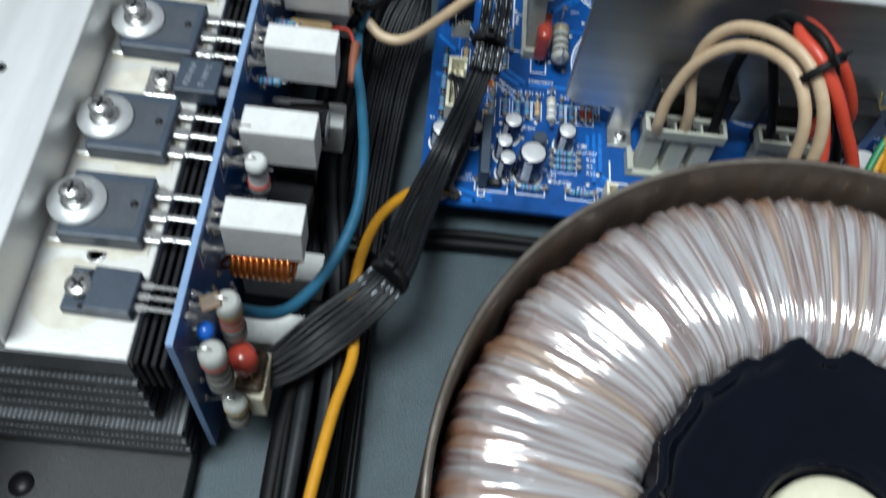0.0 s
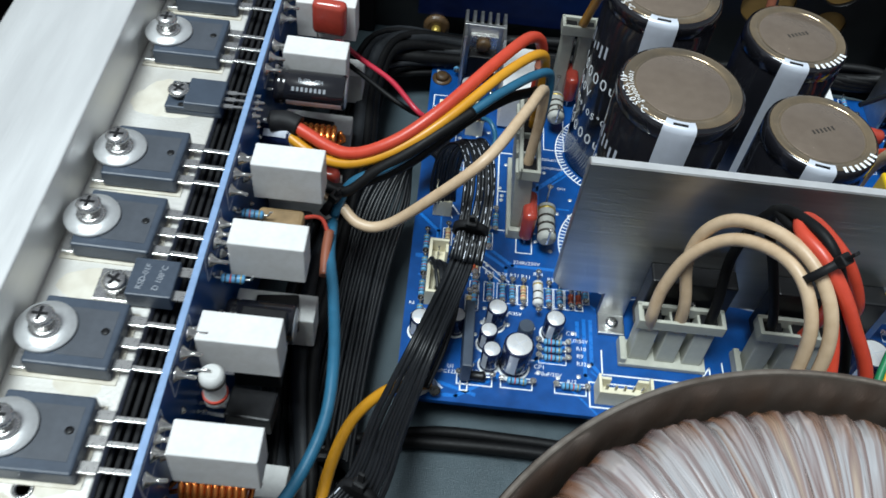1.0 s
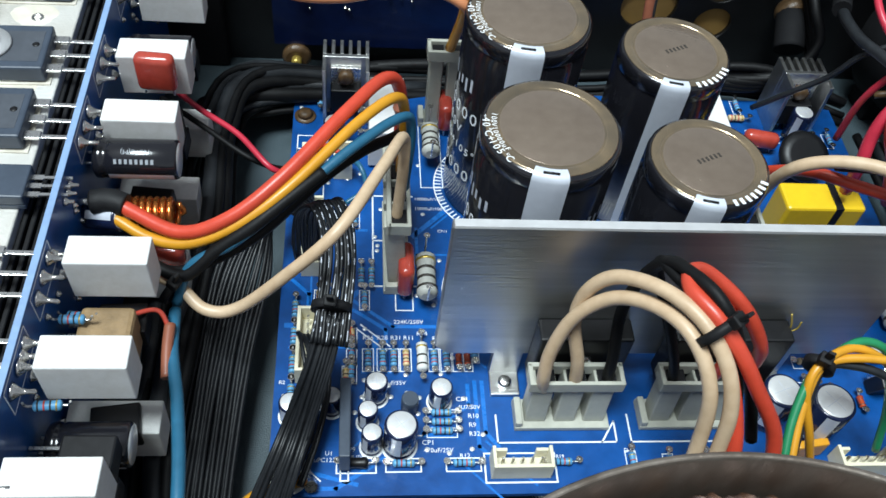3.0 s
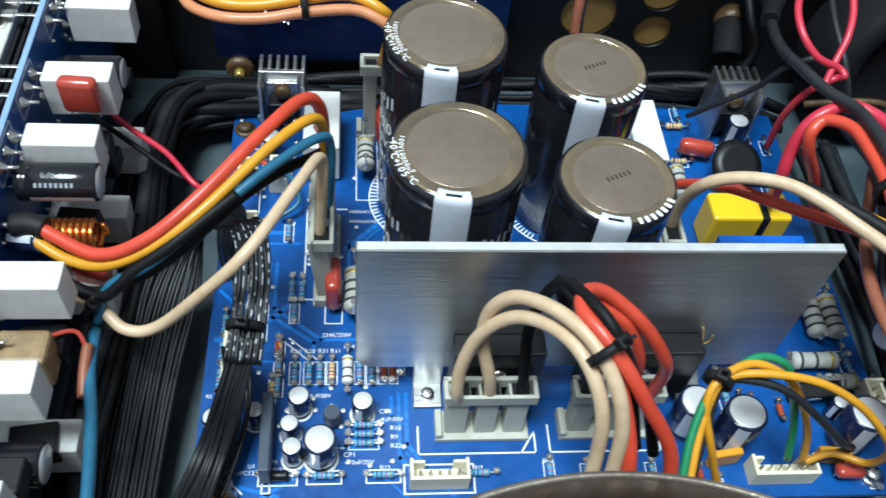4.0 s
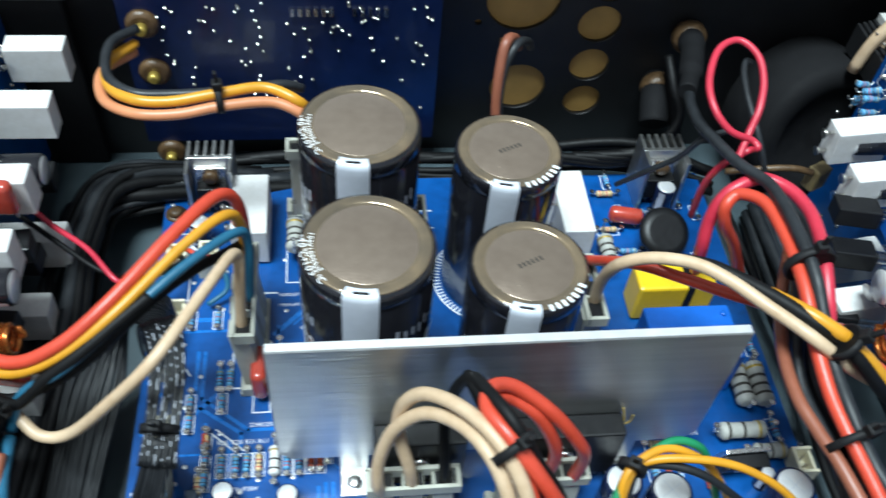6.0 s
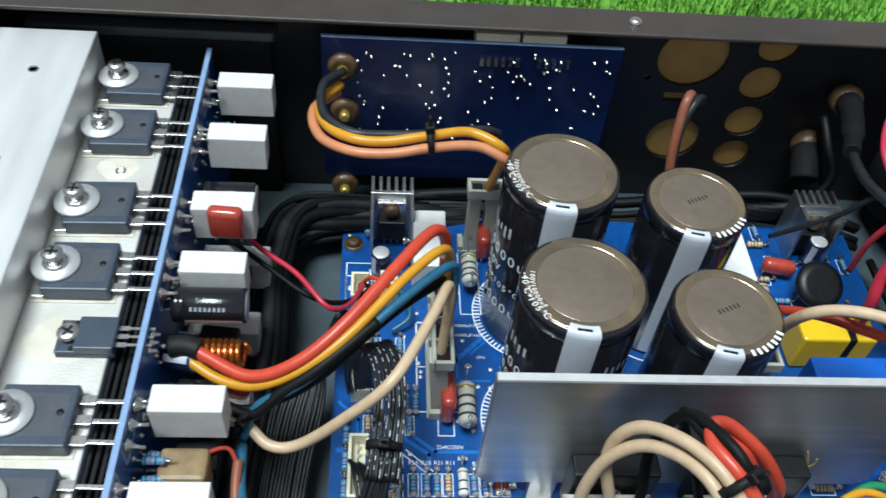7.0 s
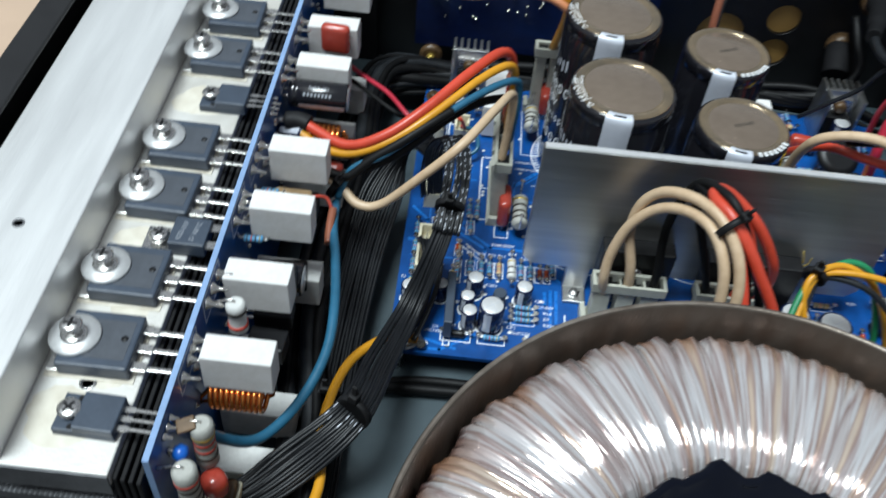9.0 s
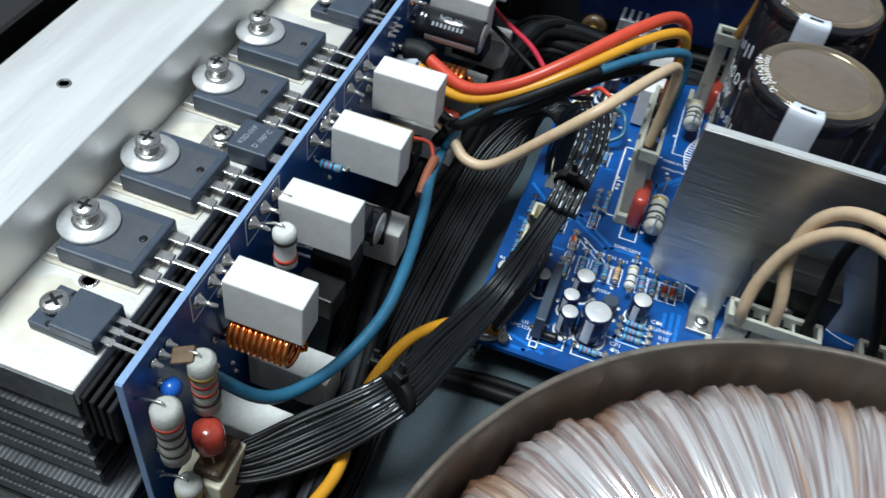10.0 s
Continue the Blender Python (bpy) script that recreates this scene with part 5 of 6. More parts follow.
# black cable bundle along the floor beside the upright board
q = random.Random(21)
for i in range(15):
    x, z = -69 + q.uniform(-7, 7), 8 + q.uniform(-4, 13)
    r = q.choice((1.2, 1.6, 2.2, 2.6))
    pts = [(x + q.uniform(-2, 2), y, max(r + 0.3, z + q.uniform(-2, 2))) for y in (-160, -115, -75, -35, 0)]
    pts = [(p[0] + 7 * (p[1] < -60), p[1], p[2]) for p in pts]
    pts += [(x + 2 + q.uniform(-3, 3), 40, z + 4), (x + 4, 80, z + 4), (x + 14, 112 - i, z + 3), (-30 + 4 * i, 121 - 0.6 * i, 5 + q.uniform(0, 7))]
    cable("black_cable", pts, r, M_RUBBER if i % 3 else M_GREYCABLE, "black cable in the bundle along the chassis floor", group="black floor cables", sides=8, steps=6)
for i in range(5):
    y0 = 117 + q.uniform(-2, 6)
    z0 = 6 + q.uniform(0, 11)
    cable("black_cable", [(-50 + 3 * i, y0 - 6, max(3, z0 - 6)), (-20, y0, z0), (20, y0 + 2, z0 + q.uniform(-3, 3)), (60, y0, z0), (95, y0 + 2, z0 + 3), (128, y0 - 1, z0 + q.uniform(-2, 8)), (158, y0 - 10, z0)], q.choice((1.3, 1.8, 2.2)), M_RUBBER, "black cable running along the rear of the board", group="black rear cables", sides=8, steps=6)
cable("black_cable", [(-47, -48, 6), (-30, -46, 4), (-5, -46, 4.5), (30, -47, 4), (50, -45, 4)], 1.8, M_RUBBER, "black cable crossing the floor before the board", group="black floor cables")
cable("black_cable", [(-52, -50, 9), (-30, -42, 3), (-5, -42, 3), (20, -43, 3), (50, -42, 3)], 1.6, M_RUBBER, "black cable crossing the floor before the board", group="black floor cables")
cable("thin_red_wire", [(-78, 78, 44), (-66, 66, 44), (-54, 56, 44), (-44, 45, 42), (-38, 52, 34), (-34, 66, 26), (-35, 72, 18)], 0.85, M_CRIMSON, "thin red wire running to a pin header", group="thin wires")
cable("thin_black_wire", [(-78, 74, 40), (-64, 62, 40), (-50, 52, 38), (-40, 56, 30), (-32, 66, 24), (-34, 74, 18)], 0.85, M_RUBBER, "thin black wire running to a pin header", group="thin wires")
cable("thin_red_wire", [(-35, 73, 18), (-31, 70, 26), (-26, 66, 27), (-24, 70, 20), (-25, 74, 17)], 0.8, M_RED, "thin red jumper wire between headers", group="thin wires")
cable("thin_blue_wire", [(-25, 73, 17), (-20, 66, 22), (-18, 60, 18), (-24, 56, 15)], 0.8, M_BLUE, "thin dark blue wire loop on the board", group="thin wires")

# mains side: cream, red and black wires over the aluminium plate
FRONT = "transformer wires to the front plugs"
cable("cream_wire", [(27, -15.5, 28), (25.5, -17, 36), (26, -15, 46), (29.5, -13.5, 58), (36, -15, 67.5), (43, -21.5, 73.5), (48.5, -30, 74.5), (52.5, -38, 67), (53.5, -43, 52), (51.5, -50, 34)], 1.7, M_TAN, "cream insulated wire arching out of the plug", group=FRONT)
cable("cream_wire", [(35, -15.5, 28), (33.5, -15, 40), (30.5, -11.5, 53), (31.5, -10.5, 64), (36, -12.5, 72), (43, -19.5, 77.5), (49.5, -28, 78.5), (54.5, -36, 73.5), (57, -41.5, 64), (57, -46, 50), (55, -54, 34)], 1.7, M_TAN, "cream insulated wire arching out of the plug", group=FRONT)
cable("black_wire", [(43, -15.5, 28), (42.5, -14, 40), (42, -9.5, 54), (44, -8.5, 67), (46.5, -11.5, 76.5), (49, -18, 80.8), (52, -24.5, 82.5), (55.5, -29, 79), (60, -31, 70), (66, -33, 58), (70, -38, 44)], 1.45, M_RUBBER, "black insulated wire arching out of the plug", group=FRONT)
cable("red_wire", [(77, -15.5, 28), (77, -17, 44), (74, -18, 54), (66, -16, 66), (56.5, -13.2, 74), (50.5, -15, 78), (48.2, -21, 80), (52, -28, 80), (57, -33.5, 75.5), (62.5, -37.5, 67.5), (70, -42, 55), (73, -47, 40)], 1.75, M_RED, "red insulated wire looping out of the plug", group=FRONT)
cable("red_wire", [(69, -15.5, 28), (69.5, -17, 44), (67.5, -17.5, 55), (62, -16, 66), (55.5, -14, 71), (51, -16.5, 74.5), (50, -22, 76), (53, -29, 75.5), (57, -36, 68.5), (60, -44, 57), (61, -52, 40)], 1.7, M_RED, "red insulated wire looping out of the plug", group=FRONT)
cable("black_wire", [(61, -15.5, 28), (58, -14.5, 40), (53, -11, 54), (48, -7.5, 66), (46, -9.5, 74), (47.5, -15.5, 76.5), (51, -23, 77.5), (55.5, -28.5, 74), (60.5, -33, 64), (64, -39, 50)], 1.4, M_RUBBER, "black insulated wire looping out of the plug", group=FRONT)
tie((53, -29.5, 77.6), 4.8, (0.55, -0.75, -0.35))

# low-voltage wires beside the transformer
LOW = "thin coloured wires to the front header"
cable("green_wire", [(75.4, -45.2, 44), (77.8, -36.6, 50), (81.9, -29, 56), (87.7, -24.6, 59), (95, -21.4, 60), (101.5, -22.3, 58), (106.2, -23.8, 50), (111.3, -26.9, 36), (114, -30.7, 22)], 1.05, M_GREEN, "green insulated wire arching to the header", group=LOW)
cable("yellow_wire", [(77.6, -44.9, 43), (80.2, -35.3, 50), (83.9, -27.5, 57), (89.6, -25.5, 59), (99.9, -26.5, 60), (110.2, -28.2, 58), (120.7, -31.1, 52), (128.9, -34.7, 44), (134.5, -35.1, 34), (134.5, -33.1, 24), (127.1, -29.3, 22), (119.6, -30.6, 20)], 1.05, M_ORANGE, "yellow insulated wire arching to the header", group=LOW)
cable("yellow_wire", [(89.6, -40.1, 30), (84.4, -37, 44), (81.2, -31.6, 54), (83.6, -27.1, 59), (92.4, -23.2, 60), (102, -24.7, 56), (109.4, -26.5, 46), (116.1, -28.3, 32), (119.2, -30.2, 20)], 1.05, M_ORANGE, "yellow insulated wire arching to the header", group=LOW)
cable("black_wire", [(79.9, -42.1, 40), (83, -33, 48), (85.9, -26.3, 56), (93.2, -26.1, 57), (102, -28.3, 55), (112.5, -30.7, 46), (123.4, -31.5, 34), (131.5, -28.8, 24), (125.3, -29.3, 20), (121.5, -30.2, 19)], 1.05, M_GREYCABLE, "grey-black insulated wire arching to the header", group=LOW)
tie((84.3, -26.3, 57.5), 3.0, (0.5, 0.8, 0.25))

# cream and coloured pair over the yellow capacitor
SIDE = "wires from the plug to the other amplifier board"
cable("cream_wire", [(92.2, 36.3, 34), (91, 33.9, 50), (92.3, 28.9, 64), (99.2, 25.9, 70), (107.8, 20.5, 74), (115, 13.9, 75), (121.8, 6, 75), (127.8, 0.5, 74), (133.3, -4.4, 72.5), (142.5, -6.1, 65), (153.5, -6.5, 57), (164.4, -5, 50), (174.7, -0.8, 48), (184.5, 2.1, 50)], 1.75, M_TAN, "cream insulated wire arching over the yellow capacitor", group=SIDE)
cable("red_wire", [(91.7, 49.6, 40), (98, 32, 60), (109.3, 24, 63), (118.2, 17.5, 65), (129.4, 10, 67), (138.3, 0.5, 68), (149.3, -3.2, 63), (157.5, -6.9, 58), (168.4, -9.5, 48)], 1.6, M_RED, "red insulated wire behind the cream one", group=SIDE)
cable("black_wire", [(103.4, 29, 66), (111.1, 20.9, 73), (118, 14.2, 75), (125.8, 6, 76), (133, -0.4, 75), (138.5, -3.3, 73), (144.4, -8.2, 68), (152.2, -11.5, 60), (161, -12.6, 52), (171.6, -14.1, 44)], 1.85, M_RUBBER, "black insulated wire behind the cream one", group=SIDE)
cable("yellow_wire", [(125, 11.1, 73), (130.7, 2.9, 76), (136.7, -2.2, 75), (140.1, -3.6, 73), (146.4, -6.6, 68), (153.2, -9.6, 61), (158, -11.2, 54), (164.7, -9, 46)], 1.85, M_ORANGE, "yellow insulated wire beside the cream one", group=SIDE)
tie((139.2, -4.0, 72.6), 4.6, (0.75, -0.45, -0.6))
RIGHT = "long wire bundle along the other amplifier board"
cable("crimson_wire", [(127.8, 48.9, 34), (125.1, 46.9, 48), (125.5, 49.6, 56), (127.6, 51.8, 63), (131.9, 53.4, 67), (139.1, 54.5, 69), (144.9, 49.1, 70), (147, 40.3, 71), (146, 31, 72), (142.7, 20.3, 74), (141.4, 9.6, 70), (142, 1.2, 62), (141.3, -18.4, 56), (141.8, -35.7, 54), (142.2, -47.6, 52)], 1.9, M_CRIMSON, "thick crimson wire arching into the bundle", group=RIGHT)
cable("red_wire", [(145.9, 51.3, 26), (136.3, 48.5, 46), (129, 46.5, 58), (127, 47.5, 65), (130.8, 49.6, 68), (135.1, 43.7, 71), (135.6, 32.2, 73), (134.3, 19.9, 75), (134, 10.1, 74), (133.7, -0.9, 70), (134.4, -13.1, 66), (135.8, -23, 64), (138.6, -33.4, 61), (141.3, -43.3, 58), (144, -53, 55)], 1.8, M_RED, "thick red wire looping into the bundle", group=RIGHT)
cable("black_cable", [(135.5, 109.2, 58), (130.9, 95.5, 62), (129.3, 82.5, 65), (130.5, 70.9, 68), (133.4, 59.5, 70), (137.4, 48.9, 73), (137.3, 36.6, 76), (136.3, 23.6, 78), (136.3, 13.1, 77), (136.6, 6.5, 74), (137.1, -6.4, 68), (137.5, -19.6, 66), (140.3, -31, 62), (143.5, -40.2, 60), (148.4, -52.3, 56)], 1.75, M_GREYCABLE, "thick dark grey cable running into the bundle", group=RIGHT)
cable("brown_wire", [(151.9, 45.8, 50), (143.8, 34.4, 58), (136.7, 19.3, 58), (130.4, 3, 60), (128.7, -11.3, 61), (130.4, -21, 61), (132.7, -30.2, 61), (135.9, -42.2, 59), (140, -51.8, 56)], 1.7, M_BROWN, "thick brown wire in the bundle", group=RIGHT)
for i, (dx, dz) in enumerate(((0, 0), (3.4, -2.5), (-3, -3.5), (1.5, -6))):
    cable("black_cable", [(154 + dx, 66, 52 + dz), (148 + dx, 38, 64 + dz), (140 + dx, 13, 67 + dz), (137 + dx, 1, 63 + dz), (136 + dx, -9, 61 + dz), (137.5 + dx, -24, 61 + dz), (140 + dx, -37, 56 + dz), (146 + dx, -52, 51 + dz)], 1.6, M_RUBBER if i % 2 else M_GREYCABLE, "thick black cable in the bundle", group=RIGHT)
tie((137.8, 19, 74.5), 6.2, (-0.1, 1, 0.1))
tie((137.4, -25, 62.5), 6.8, (0.25, -0.95, -0.2))
cable("thin_red_wire", [(133.8, 73.3, 32), (131.7, 70, 50), (133.6, 67.6, 62), (140.7, 69.1, 66), (142.4, 68, 68), (141, 70.3, 69), (133.6, 71.4, 72), (129.1, 76.7, 76), (129.2, 85.8, 79), (134.4, 96.6, 82), (141.6, 99.9, 83), (146, 93.9, 82), (146.3, 85.8, 79), (143.8, 77.8, 75), (140.4, 72.4, 70), (136.4, 65.9, 66)], 1.1, M_CRIMSON, "thin crimson wire bent in a tall loop", group="thin wires")
cable("thin_black_wire", [(146.8, 96.3, 77), (145.3, 97.4, 77), (143.5, 93.5, 76), (142.4, 84.1, 74), (143.3, 73.5, 70), (146.2, 67.4, 62), (149, 65.8, 54)], 0.95, M_GREYCABLE, "thin dark wire beside the crimson loop", group="thin wires")
cable("thin_black_wire", [(135.7, 75.8, 68), (129.8, 78.2, 62), (127.9, 84.6, 48), (121.9, 90.3, 36), (115.7, 97.5, 22)], 0.95, M_GREYCABLE, "thin dark wire running down to the board", group="thin wires")

# rear wires before the back board
REAR = "wires tied before the rear board"
cable("yellow_wire", [(-43, 116, 70), (-49, 104, 72), (-46, 90, 75), (-38, 82, 77), (-28, 81, 77), (-15, 83, 78), (-2, 86, 77.5), (8, 82, 75), (10, 90, 62), (8, 96, 44)], 1.6, M_ORANGE, "orange-yellow wire tied before the rear board", group=REAR)
cable("brown_wire", [(-44, 117, 66), (-51, 104, 69), (-48, 88, 72), (-38, 79, 74.5), (-26, 78, 75), (-14, 80, 76), (0, 82, 75.5), (9, 80, 72), (12, 86, 62)], 1.6, mat("salmon_insulation", (0.55, 0.22, 0.10), 0.4), "light brown wire tied before the rear board", group=REAR)
cable("grey_wire", [(-42, 118, 74), (-48, 108, 76), (-47, 94, 76), (-39, 85, 77), (-28, 84.5, 76.5), (-12, 86, 76.5), (2, 89, 76), (8, 92, 72)], 1.5, M_GREYCABLE, "dark grey wire tied before the rear board", group=REAR)
tie((-14.5, 82, 77), 3.6, (1, 0.1, 0.05))
cable("brown_wire", [(79, 124, 62), (75, 114, 73), (71, 107, 78), (69, 103, 74), (68, 98, 62), (69, 94, 48), (72, 92, 30)], 1.6, M_BROWN, "brown wire coming from the rear opening", group=REAR)
cable("black_wire", [(83, 124, 62), (79, 114, 72), (74, 107, 76), (70, 102, 70), (69, 97, 58), (72, 95, 44), (76, 93, 30)], 1.4, M_GREYCABLE, "dark grey wire coming from the rear opening", group=REAR)

# ---- rear board ----
rb = thing("rear_board", "dark blue input circuit board fixed behind the rear panel", "circuit board")
bm = B()
box(bm, -50, 53, 129.4, 131, 16, 79)
part("laminate", bm, M_DARKPCB, rb)
part("top_edge", boxed(-50, 53, 129.45, 130.95, 79, 79.25), M_PCBEDGE, rb)
q = random.Random(5)
for i in range(95):
    x, z = q.uniform(-38, 50), q.uniform(30, 76)
    bm = B()
    lathe(bm, [(0.7, 0), (0.5, 0.5), (0.25, 1.1), (0.1, 1.2)], 8, at(x, 129.4, z, 90, 0, 0))
    part("solder_joint", bm, M_SOLDER, rb)
for row, n, x0 in ((72, 6, 4), (72, 5, 24)):
    for k in range(n):
        bm = B()
        box(bm, x0 + k * 2.5, x0 + k * 2.5 + 1.2, 128.6, 129.4, row - 1.5, row + 1.5)
        part("solder_joint", bm, M_SOLDER, rb)
for x, z in ((-42.8, 67.8), (-42.1, 48.5), (-42.3, 11.3)):
    nut = part("jack_nut", turned([(5.2, 0), (5.2, 1.4), (4.2, 2.4), (3.6, 2.6)], 18, at(x, 129.4, z, 90, 0, 0)), M_FLUX, rb, "burnt brown jack terminal")
    part("terminal_pin", turned([(1.9, 2.2), (1.9, 5.0), (1.2, 5.6)], 14, at(x, 129.4, z, 90, 0, 0)), M_BANDG, nut)
for x in (2, 18):
    bm = B()
    box(bm, x, x + 15, 131, 138, 70, 82, 0.4)
    part("socket", bm, M_IVORY, rb, "cream board socket")
t = thing("power_inlet", "black plastic housing in the rear corner", "housing")
part("body", boxed(-146, -67.5, 134.6, 139.6, 0.2, 73, 1.0), M_BULK, t)
part("flange", boxed(-148, -66, 133.8, 139.8, 72.5, 76.2, 0.8), M_CHASSIS, t)


# ---- parts on the upright amplifier board beside the heatsink ----
def lying_capacitor(x0, x1, y, z, r, sleeve, print_text, rz=0, group="lying electrolytic capacitors"):
    t = thing("electrolytic_capacitor", "electrolytic capacitor lying sideways off the upright board", "capacitor", group)
    ln = x1 - x0
    part("sleeve", turned([(r * 0.9, 0), (r, 0.5), (r, 2.2), (r * 0.93, 2.8), (r, 3.4), (r, ln - 0.6), (r * 0.93, ln - 0.05), (r * 0.86, ln)], 32, at(0, 0, 0, 0, 90, 0)), sleeve, t)
    part("can_top", turned([(r * 0.87, ln - 0.3), (r * 0.86, ln + 0.05), (r * 0.1, ln + 0.08)], 28, at(0, 0, 0, 0, 90, 0)), M_CANTOP, t, "bright aluminium end")
    bm = B()
    n, a0, a1 = 5, radians(-30), radians(-4)
    g = [[bm.verts.new((xx * MM, -(r + 0.05) * MM * math.cos(a0 + (a1 - a0) * i / n), (r + 0.05) * MM * math.sin(a0 + (a1 - a0) * i / n))) for i in range(n + 1)] for xx in (3.6, ln - 0.8)]
    for i in range(n):
        bm.faces.new((g[0][i], g[0][i + 1], g[1][i + 1], g[1][i])).smooth = True
    part("polarity_stripe", bm, M_STRIPE, t)
    if print_text:
        lettering(print_text, r * 0.36, t, at(ln * 0.52, -r * 0.42, r * 0.925, 24, 0, 0) @ pose(0, 0, 0, 0, 0, 180), M_PRINT)
        for k in range(8):
            part("print_bar", boxed(-0.35, 0.35, -0.6, 0.6, 0, 0.05, m=at(ln * 0.28 + k * 1.25, -r * 0.80, r * 0.62, 52, 0, 0)), M_PRINT, t)
    for k in (-1.8, 1.8):
        part("lead", swept([(-2.5, k, 0), (-1, k, 0), (0.3, k, 0)], 0.35, 6, 3), M_TIN, t)
    t.matrix_basis = at(x0, y, z, 0, 0, rz)
    return t


lying_capacitor(-85, -65, 32, 58.5, 5.0, M_SLEEVE, "105°C(M)")
lying_capacitor(-85, -68, -38, 44, 5.0, M_SLEEVE, "105°C(M)")
lying_capacitor(-85, -68, 80, 52, 5.0, M_SLEEVE, "")


def coil(x0, x1, y, z, r, turns, sx=1):
    t = thing("choke_coil", "bright enamelled copper air coil on the upright board", "coil", "copper coils")
    bm = B()
    pts = []
    for i in range(turns * 10 + 1):
        a = 2 * math.pi * i / 10
        pts.append((x0 + (x1 - x0) * i / (turns * 10), y + r * math.cos(a), z + r * math.sin(a)))
    tube(bm, pts, abs(x1 - x0) / turns * 0.47, 8, 2)
    part("winding", bm, M_COPPER, t)
    for xx, ww in ((x0, -1), (x1, 1)):
        part("tail", swept([(xx, y + r, z), (xx - 2 * (ww < 0) * sx, y + r * 0.6, z - 3), (x0 - 5 * sx, y, z - r - 2)], 0.6, 6, 4), M_COPPER, t)


coil(-83.5, -69.2, -84, 50, 3.7, 10)
coil(-81, -66, 23, 48, 3.8, 9)


def standing(x, y, z0, ln, r, material, bands, label="grey banded power resistor standing on end", lean=0):
    t = thing("resistor", label, "resistor", "standing resistors")
    part("body", turned([(r * 0.7, 0), (r, 1.0), (r, ln * 0.22), (r * 0.9, ln * 0.28), (r * 0.9, ln * 0.72), (r, ln * 0.78), (r, ln - 1.0), (r * 0.7, ln)], 20), material, t)
    for k, b in enumerate(bands):
        h = ln * (0.26 + 0.5 * k / max(1, len(bands) - 1))
        rr = (r * 0.91 if 0.28 < h / ln < 0.72 else r) + 0.06
        part("colour_band", turned([(rr, h - 0.5), (rr, h + 0.5)], 20), b, t)
    part("lead", swept([(0, 0, ln), (-0.8, 0, ln + 0.6), (-3, 0, ln + 0.2), (-6.5, 0, ln - 1.5)], 0.35, 6, 4), M_TIN, t)
    t.matrix_basis = at(x, y, z0, 0, lean, 0)
    return t


standing(-80.9, -113.2, 44.5, 19, 3.0, M_GREYRES, (K, K, K, R), lean=0)
standing(-79.9, -102.2, 47.5, 18, 2.9, M_GREYRES, (K, R, R, G), lean=1)
standing(-79.5, -113.5, 22, 14, 2.9, M_GREYRES, (K, K, G), lean=1)
standing(-80, -66, 54, 12, 2.7, M_GREYCEMENT, (R, K), "pale grey resistor with red bands standing on end")
for x, y, z in ((-86, 51, 55), (-86.5, 20, 51), (-86.5, 9, 50)):
    t = small_capacitor(3.4, 10.5, M_BLUESLEEVE, "small capacitor with a pale top lying off the upright board")
    t.matrix_basis = at(x, y, z, 8, 72, -12)
film_capacitor(-73.5, 58.3, 56, 10.4, 11.4, 4.4, 86)
film_capacitor(-77.7, -106.4, 37.2, 7, 8.5, 6.5, 40)
film_capacitor(-70, 20, 30, 10, 7, 5, 80)
t = thing("dipped_capacitor", "small glossy blue dipped capacitor on the upright board", "capacitor", m=at(-84, -106.8, 58.5))
part("body", turned([(0.4, -1.8), (1.7, -1.4), (2.3, 0), (1.7, 1.5), (0.4, 2.0)], 18, at(0, 0, 0, 0, 80, 0)), M_BLUEBOX, t)
part("lead", swept([(-3.4, 0, 0.6), (-1.5, 0, 0.4), (0, 0, 0)], 0.35, 6, 3), M_TIN, t)
t = thing("mica_chip", "small brown flat part beside a resistor", "component", m=at(-83.5, -103.3, 65.1, 10, -14, 20))
part("body", boxed(-1.5, 3.0, -1.8, 1.8, -0.6, 0.6, 0.3), mat("amber_brown", (0.13, 0.08, 0.04), 0.35, 0, 0.25, 400), t)
part("lead", boxed(-4, -1.4, -0.4, 0.4, -0.2, 0.2), M_TIN, t)
# dirty white socket at the ribbon's foot
t = thing("dirty_socket", "dirty cream socket with burnt flux at the ribbon's end", "connector", m=at(-77, -106, 22))
part("shell", boxed(-6, 4, -6, 6, 0, 12, 0.6), M_IVORY, t)
part("burnt_mask", boxed(-3, 3.4, -5, 5.2, 11.8, 15, 1.0), M_FLUX, t, "burnt brown flux")
for y, z, rot in ((108, 57, 15), (112, 54, -10), (105, 53, 20), (-14, 56, 0), (-17.5, 53, 10), (-10.5, 52, -8), (-36, 58, 5)):
    t = axial(0, 0, 5.6, 1.15, BL, (K, R, K, G), "x", label="small blue banded resistor on the upright board", group="small resistors", pads=False)
    t.matrix_basis = at(-82.5, y, z, 0, 90 + rot, rot)
q = random.Random(33)
for y, z in ((88, 40), (60, 36), (56, 44), (33, 40), (-8, 44), (-30, 34), (-44, 50), (-50, 42), (-60, 40)):
    t = thing("board_transistor", "small black transistor low on the upright board", "transistor", "board transistors", m=at(-84, y, z, q.uniform(-6, 6), 0, q.uniform(-8, 8)))
    part("body", boxed(4, 15, -4, 4, -3, 3.5, 0.5), M_BLACK, t)
    for k in (-2.4, 0, 2.4):
        part("lead", boxed(-3, 4.2, k - 0.35, k + 0.35, -0.3, 0.3), M_TIN, t)
t = thing("brown_spacer", "brown glued paper spacer between block resistors", "spacer", m=at(-84, -14, 48))
part("body", boxed(2, 14, -4, 5, -6, 6, 1.2), mat("glue_brown", (0.30, 0.20, 0.10), 0.45, 0, 0.3, 300, 0.3), t)
